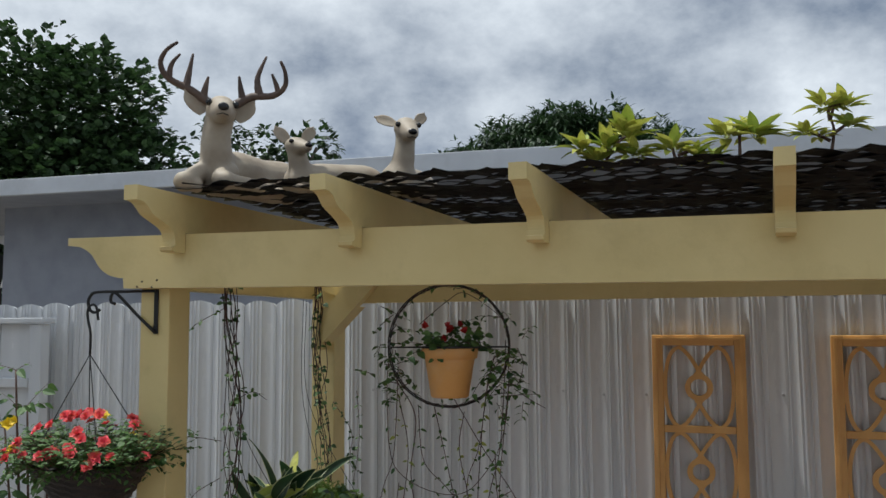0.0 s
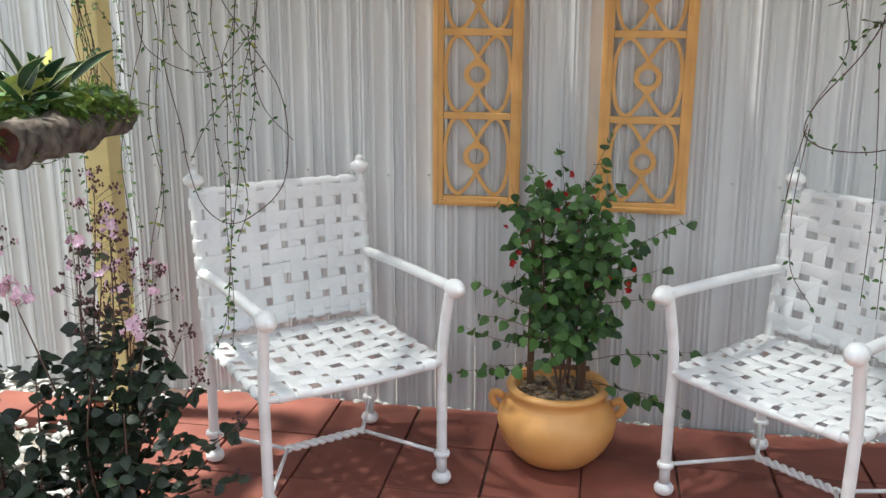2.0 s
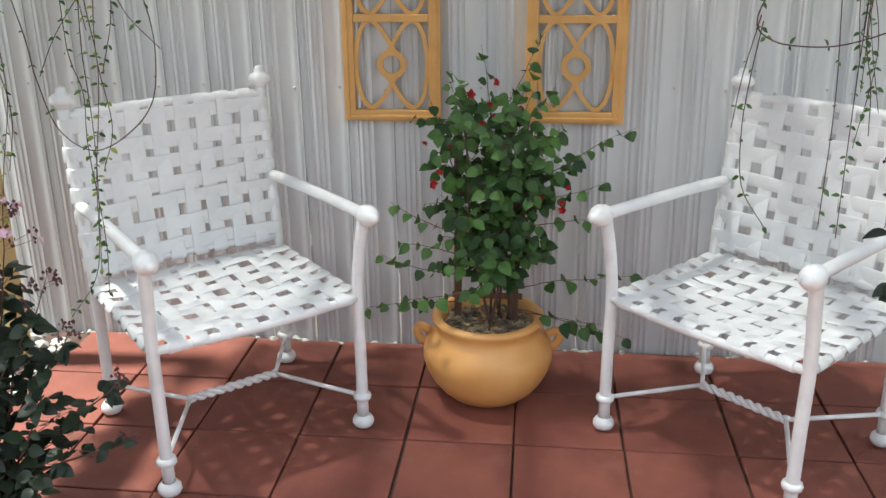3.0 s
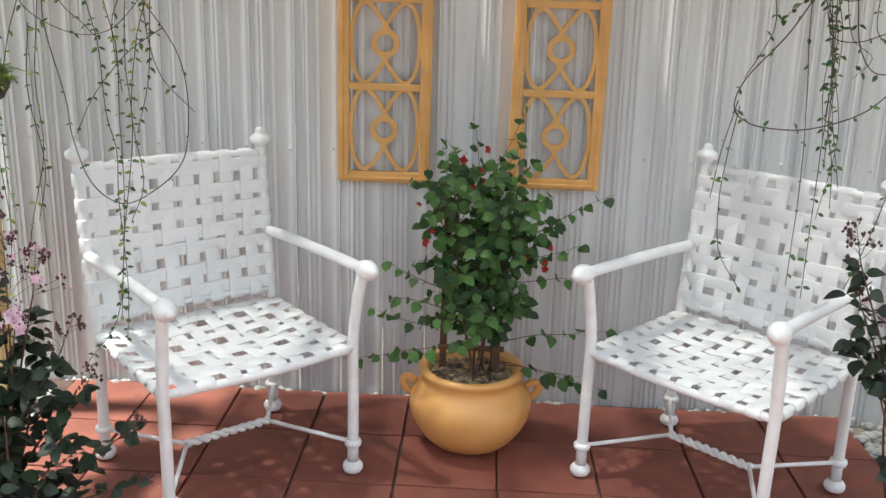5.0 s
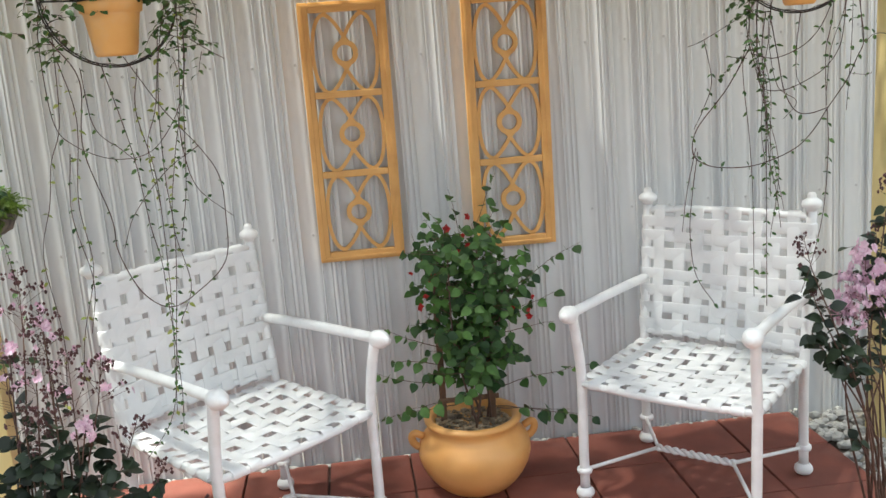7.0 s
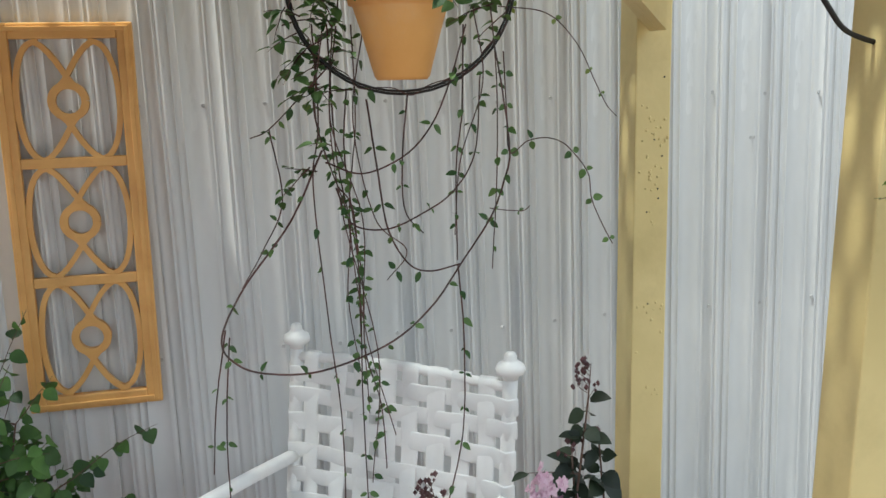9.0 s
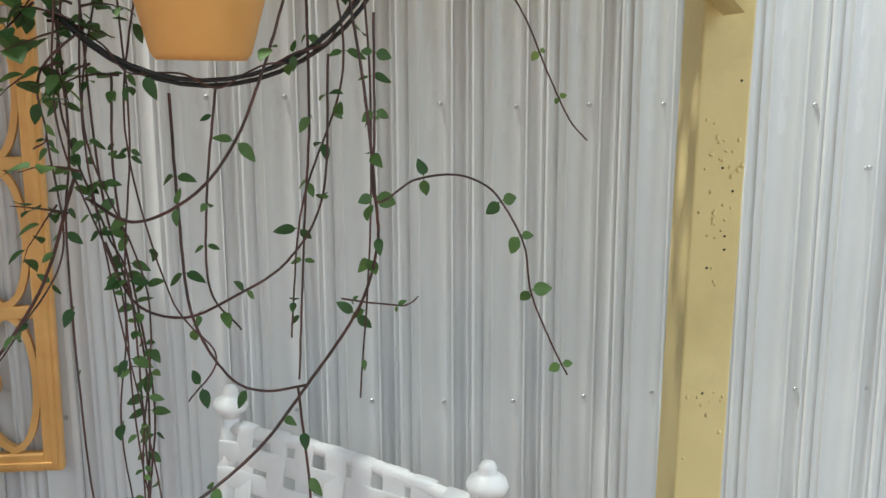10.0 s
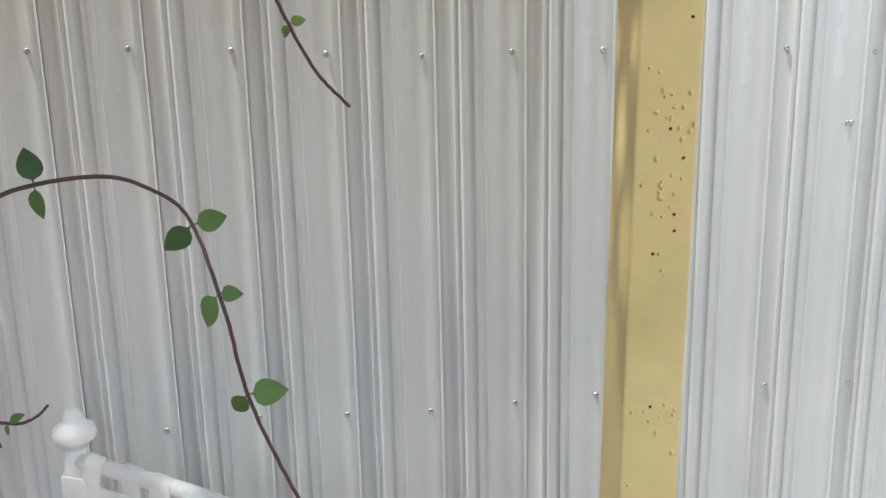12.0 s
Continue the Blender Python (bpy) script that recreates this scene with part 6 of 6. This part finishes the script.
build_deer("deer_statue", "cream resin buck statue with brown antlers lying on the mat", pose(-1.393, 2.185, 2.056, 0, 0, 33),
           [(-0.015, 0.02, 0.056, 0.054), (0.035, 0.06, 0.066, 0.064), (0.10, 0.11, 0.062, 0.058), (0.155, 0.15, 0.062, 0.062), (0.175, 0.17, 0.05, 0.045)],
           [([(-0.05, -0.01, 0.06), (-0.085, -0.045, 0.032), (-0.09, -0.06, 0.024), (-0.06, -0.05, 0.018)], 0.027), ([(0.02, -0.02, 0.06), (-0.005, -0.07, 0.035), (0.04, -0.075, 0.026), (0.10, -0.06, 0.02)], 0.025), ([(0.14, 0.11, 0.06), (0.11, 0.05, 0.035), (0.10, 0.03, 0.02), (0.15, 0.03, 0.016)], 0.024)],
           [(-0.010, 0.012, 0.062, 0.050), (-0.014, 0.0, 0.105, 0.043), (-0.016, -0.006, 0.15, 0.038), (-0.008, -0.006, 0.20, 0.038)],
           pose(-0.004, -0.016, 0.222, 3, 3, 4), 0.95,
           [((-0.046, -0.002, 0.220), (-0.098, -0.005, 0.280), 0.052, (0.2, -1, 0)), ((0.034, -0.002, 0.203), (0.082, 0.000, 0.256), 0.050, (-0.2, -1, 0))],
           [([(-0.026, -0.008, 0.238), (-0.082, 0.000, 0.276), (-0.137, -0.010, 0.301), (-0.157, -0.020, 0.334), (-0.144, -0.035, 0.366), (-0.114, -0.045, 0.388)], 0.012, 0.004),
            ([(-0.137, -0.010, 0.303), (-0.130, -0.015, 0.338), (-0.109, -0.020, 0.365)], 0.009, 0.003), ([(-0.094, 0.000, 0.283), (-0.086, 0.000, 0.328), (-0.078, 0.000, 0.373)], 0.011, 0.003), ([(-0.050, -0.002, 0.258), (-0.044, -0.006, 0.288), (-0.038, -0.008, 0.312)], 0.011, 0.003),
            ([(0.030, -0.008, 0.240), (0.073, 0.000, 0.266), (0.128, -0.010, 0.270), (0.158, -0.020, 0.294), (0.158, -0.030, 0.328), (0.145, -0.040, 0.356)], 0.012, 0.004),
            ([(0.143, -0.012, 0.276), (0.134, -0.015, 0.303), (0.124, -0.020, 0.326)], 0.009, 0.003), ([(0.093, 0.000, 0.270), (0.088, 0.000, 0.318), (0.110, -0.005, 0.376)], 0.012, 0.003), ([(0.050, -0.002, 0.256), (0.044, -0.006, 0.288), (0.040, -0.008, 0.318)], 0.011, 0.003)])
build_deer("fawn_statue", "cream resin fawn statue with pricked ears lying on the mat", pose(-1.20, 2.25, 2.056, 0, 0, 30) @ Matrix.Diagonal((1, 1, 0.78, 1)),
           [(0.0, 0.01, 0.055, 0.045), (0.05, 0.03, 0.065, 0.052), (0.11, 0.05, 0.068, 0.052), (0.17, 0.07, 0.072, 0.052), (0.20, 0.08, 0.06, 0.042)],
           [([(-0.02, -0.01, 0.03), (-0.03, -0.05, 0.02), (0.0, -0.06, 0.016), (0.04, -0.05, 0.014)], 0.017)],
           [(0.0, 0.0, 0.05, 0.042), (0.0, -0.005, 0.09, 0.030), (-0.006, -0.008, 0.125, 0.026), (-0.010, -0.010, 0.15, 0.026)],
           pose(-0.010, -0.016, 0.164, 6, 0, 24), 0.70,
           [((-0.034, -0.008, 0.178), (-0.066, -0.004, 0.232), 0.036, (0.2, -1, 0)), ((0.012, -0.002, 0.186), (0.034, 0.004, 0.236), 0.034, (0.2, -1, 0))])
build_deer("fawn_statue", "cream resin fawn statue with its slim neck raised", pose(-0.972, 2.395, 2.062, 0, 0, 22) @ Matrix.Diagonal((1, 1, 0.88, 1)),
           [(0.0, 0.02, 0.05, 0.045), (0.03, 0.08, 0.05, 0.048), (0.06, 0.15, 0.045, 0.044), (0.07, 0.20, 0.04, 0.032)],
           [([(0.01, -0.01, 0.03), (-0.03, -0.05, 0.02), (0.0, -0.06, 0.016), (0.04, -0.05, 0.014)], 0.017)],
           [(-0.012, 0.0, 0.05, 0.050), (0.0, -0.005, 0.10, 0.032), (0.006, -0.008, 0.15, 0.027), (0.008, -0.010, 0.185, 0.027)],
           pose(0.010, -0.016, 0.205, 16, 0, 12), 0.80,
           [((-0.022, -0.006, 0.220), (-0.076, -0.002, 0.244), 0.036, (0.0, -1, 0.4)), ((0.040, -0.004, 0.222), (0.058, 0.004, 0.258), 0.032, (0.1, -1, 0.2))])


# ---- bright plants over the mat ----
def rosette(bm, rng, p, n, ln, wd, up=0.4):
    for _ in range(n):
        d = rand_dir(rng, up - 0.3, 0.95)
        f = rng.uniform(0.7, 1.15)
        round_leaf(bm, Vector(p) + d * 0.004, d, Vector((0, 0, 1)), ln * f, wd * f, 1, droop=rng.uniform(0.1, 0.6), fold=0.35)


def build_lime_plant(m, heads, stems, seed):
    pl = thing("lime_shrub", "lime-green leafy shrub growing up through the black mat", "shrub", group="lime shrubs", m=m)
    rng = random.Random(seed)
    bm = bmesh.new()
    for a, b in stems:
        tube(bm, smooth_path([a, Vector(a).lerp(Vector(b), 0.5) + Vector((rng.uniform(-0.015, 0.015), 0, 0.01)), b], 8), [0.004 - 0.002 * i / 9 for i in range(9)], 5, mi=0)
    for p, n, ln in heads:
        rosette(bm, rng, Vector(p) + Vector((0, 0, -0.012)), int(n * 1.9), ln * 0.92, ln * 0.36)
    tagged(part("foliage", bm, (M_STEM, M_LEAF_LIME), pl), kind="stuff")


STEM0 = [((0, 0, -0.02), (0, 0, 0.04))]
build_lime_plant(pose(-0.385, 2.13, 2.078), [((-0.055, 0, 0.03), 11, 0.06), ((0.0, 0.0, 0.03), 15, 0.07), ((0.045, 0, 0.05), 13, 0.075), ((0.06, 0, 0.01), 12, 0.06), ((-0.02, 0, 0.0), 12, 0.06)], STEM0 + [((0, 0, 0), (-0.055, 0, 0.03)), ((0, 0, 0), (0.05, 0, 0.05))], 81)
build_lime_plant(pose(-0.236, 2.13, 2.074), [((-0.01, 0, 0.02), 11, 0.065), ((0.035, 0, 0.005), 11, 0.05), ((0.07, 0.02, 0.0), 8, 0.045)], STEM0 + [((0, 0, 0), (0.06, 0.02, 0.0))], 82)
build_lime_plant(pose(-0.111, 2.13, 2.085), [((-0.025, 0, 0.03), 11, 0.07), ((0.03, 0, 0.025), 11, 0.07)], STEM0 + [((0, 0, 0.02), (-0.025, 0, 0.03)), ((0, 0, 0.02), (0.03, 0, 0.025))], 83)
build_lime_plant(pose(0.062, 2.13, 2.074), [((-0.012, 0, 0.088), 12, 0.05), ((0.028, 0, 0.085), 11, 0.05), ((-0.045, 0, 0.035), 9, 0.045), ((0.035, 0, 0.045), 12, 0.05), ((-0.02, 0, 0.03), 7, 0.04)], [((0, 0, -0.02), (0, 0, 0.06)), ((0, 0, 0.05), (-0.012, 0, 0.088)), ((0, 0, 0.05), (0.028, 0, 0.085)), ((0, 0, 0.01), (-0.045, 0, 0.035)), ((0, 0, 0.02), (0.035, 0, 0.045))], 84)


# ---- trees beyond the house ----
def build_tree(name, label, base, trunk_h, lobes, leaves, ll, lw, mat, seed, droop=0.3):
    tr = thing(name, label, "tree", m=pose(*base))
    rng = random.Random(seed)
    bm = bmesh.new()
    tube(bm, smooth_path([(0, 0, -0.05), (0.05, 0, trunk_h * 0.5), (0, 0, trunk_h)], 10), [0.16 - 0.008 * i for i in range(11)], 10)
    for c, r in lobes:
        c = Vector(c)
        tube(bm, smooth_path([(0, 0, trunk_h * 0.8), Vector((0, 0, trunk_h)).lerp(c, 0.5) + Vector((0, 0, -0.1)), c], 8), [0.07 - 0.006 * i for i in range(9)], 6)
    part("trunk", bm, M_BARK, tr, smooth=True)
    bm = bmesh.new()
    tot = sum(r ** 2 for c, r in lobes)
    for c, r in lobes:
        c = Vector(c)
        off = Vector((rng.uniform(0, 90), rng.uniform(0, 90), 0))
        for _ in range(int(leaves * r * r / tot)):
            d = rand_dir(rng)
            rr = r * (1 + 0.38 * noise.noise(d * 2.2 + off) + 0.16 * noise.noise(d * 6 + off)) * rng.uniform(0.62, 1.04)
            p = c + d * rr
            k = rng.randint(2, 4)
            for _j in range(k):
                dd = (d + rand_dir(rng) * 0.9).normalized()
                f = rng.uniform(0.6, 1.15)
                leaf(bm, p + rand_dir(rng) * 0.03, dd, Vector((0, 0, 1)), ll * f, lw * f, 0, droop=droop)
    tagged(part("crown", bm, mat, tr), kind="stuff")


build_tree("sea_grape_tree", "broad tree with round dark green leaves behind the house", (-8.5, 8.6, -0.38), 2.2,
           [((0.3, 0, 4.5), 1.1), ((1.1, 0.1, 4.5), 0.8), ((1.55, 0.2, 3.75), 0.75), ((0.75, -0.1, 3.6), 1.0), ((-0.8, 0, 4.6), 0.95), ((-0.4, -0.3, 3.5), 1.1), ((1.9, 0.2, 3.3), 0.55), ((-1.4, 0, 3.8), 1.1), ((0.3, 0, 2.8), 1.1)], 17000, 0.088, 0.084, M_LEAF_TREE, 91, droop=0.1)
build_tree("mango_tree", "dense round tree with drooping narrow leaves far behind", (-3.45, 15.5, -0.12), 3.0,
           [((0.0, 0, 4.85), 0.8), ((-0.95, 0, 4.6), 0.8), ((0.9, 0, 4.7), 0.8), ((0.2, -0.2, 4.4), 1.0), ((1.75, 0, 4.4), 0.75), ((-1.75, 0, 4.3), 0.75)], 17000, 0.14, 0.048, M_LEAF_MANGO, 92, droop=0.7)
build_tree("far_shrub_tree", "thin-leaved tree top showing above the roof edge", (-6.6, 11.2, 0), 2.9,
           [((-0.75, 0, 4.45), 0.32), ((0.0, 0, 4.25), 0.3), ((0.75, 0, 4.2), 0.32), ((0.35, 0, 4.1), 0.3)], 420, 0.11, 0.07, M_LEAF_TREE, 93)


# ---- gravel, rocks, gate, edging ----
def build_gravel():
    rng = random.Random(101)
    bm = bmesh.new()
    for _ in range(900):
        rock(bm, rng, (rng.uniform(-2.9, -1.42), rng.uniform(2.2, 3.38), -0.03 + rng.uniform(0, 0.03)), rng.uniform(0.012, 0.026), 0.7)
    for _ in range(520):
        rock(bm, rng, (rng.uniform(1.34, 2.3), rng.uniform(2.75, 3.37), -0.03 + rng.uniform(0, 0.03)), rng.uniform(0.012, 0.026), 0.7)
    for _ in range(120):
        rock(bm, rng, (rng.uniform(-1.45, 1.4), rng.uniform(3.365, 3.385), rng.uniform(-0.012, 0.002)), rng.uniform(0.006, 0.014), 0.7)
    for _ in range(260):
        rock(bm, rng, (rng.uniform(-1.55, -1.1), rng.uniform(2.0, 2.42), -0.005 + rng.uniform(0, 0.02)), rng.uniform(0.012, 0.024), 0.7)
    tagged(part("gravel", bm, M_PEBBLE), "loose rounded white pebbles along the fence", "gravel", kind="stuff")
    for x, y, r in ((-1.22, 2.36, 0.055), (-1.13, 2.38, 0.04), (-1.32, 2.33, 0.045)):
        bm = bmesh.new()
        rock(bm, rng, (x, y, 0.02), r, 0.6, sub=2)
        tagged(part("rock", bm, M_ROCK), "rough grey garden rock in the shrub bed", "rock", group="rocks")
    for x in (-2.10, -1.885):
        bm = bmesh.new()
        box(bm, x, x + 0.20, 3.0, 3.20, -0.045, 0.012, bevel=0.006)
        tagged(part("stepping_stone", bm, M_PAVER), "square red stepping stone set in white gravel", "paver", group="stepping stones")


build_gravel()


def build_gate():
    gt = thing("gate_panel", "weathered white framed fence panel standing before the fence", "fence panel", m=pose(0, 3.27, 0))
    for nm, b in (("board", (-3.62, -3.42, 0.0, 0.02, -0.05, 1.74)), ("board", (-3.416, -3.22, 0.0, 0.02, -0.05, 1.74)), ("board", (-3.214, -3.03, 0.0, 0.02, -0.05, 1.74)), ("cap", (-3.70, -2.945, -0.045, 0.03, 1.742, 1.765)),
                  ("rail", (-3.66, -3.03, -0.03, -0.002, 1.47, 1.51)), ("stile", (-3.026, -2.965, -0.03, 0.02, -0.05, 1.738)), ("rail", (-3.66, -3.03, -0.03, -0.002, 0.9, 0.94))):
        bm = bmesh.new()
        box(bm, *b, bevel=0.004)
        part(nm, bm, M_FENCE, gt)


build_gate()


def build_carport():
    cp = thing("carport", "white-edged carport with a dark opening beside the house", "carport")
    bm = bmesh.new()
    prism(bm, [(-7.6, 2.78), (-6.30, 2.60), (-6.33, 2.42), (-7.6, 2.86 - 0.05)], lambda u, v, k: (u, 6.5 + 0.12 * k, v))
    part("fascia", bm, M_FASCIA, cp)
    # solid box, its near-black colour stands in for shade inside the opening
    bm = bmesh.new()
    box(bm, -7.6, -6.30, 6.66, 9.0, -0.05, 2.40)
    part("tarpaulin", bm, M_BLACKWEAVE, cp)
    for pts in (((-6.62, 6.6, 2.10), (-6.54, 6.6, 2.28), (-6.40, 6.6, 2.34)), ((-6.60, 6.6, 2.05), (-6.46, 6.6, 2.14), (-6.40, 6.6, 2.22), (-6.32, 6.6, 2.24))):
        bm = bmesh.new()
        tube(bm, smooth_path(pts, 14), 0.014, 8)
        part("tube", bm, M_WHITE, cp, smooth=True)


build_carport()
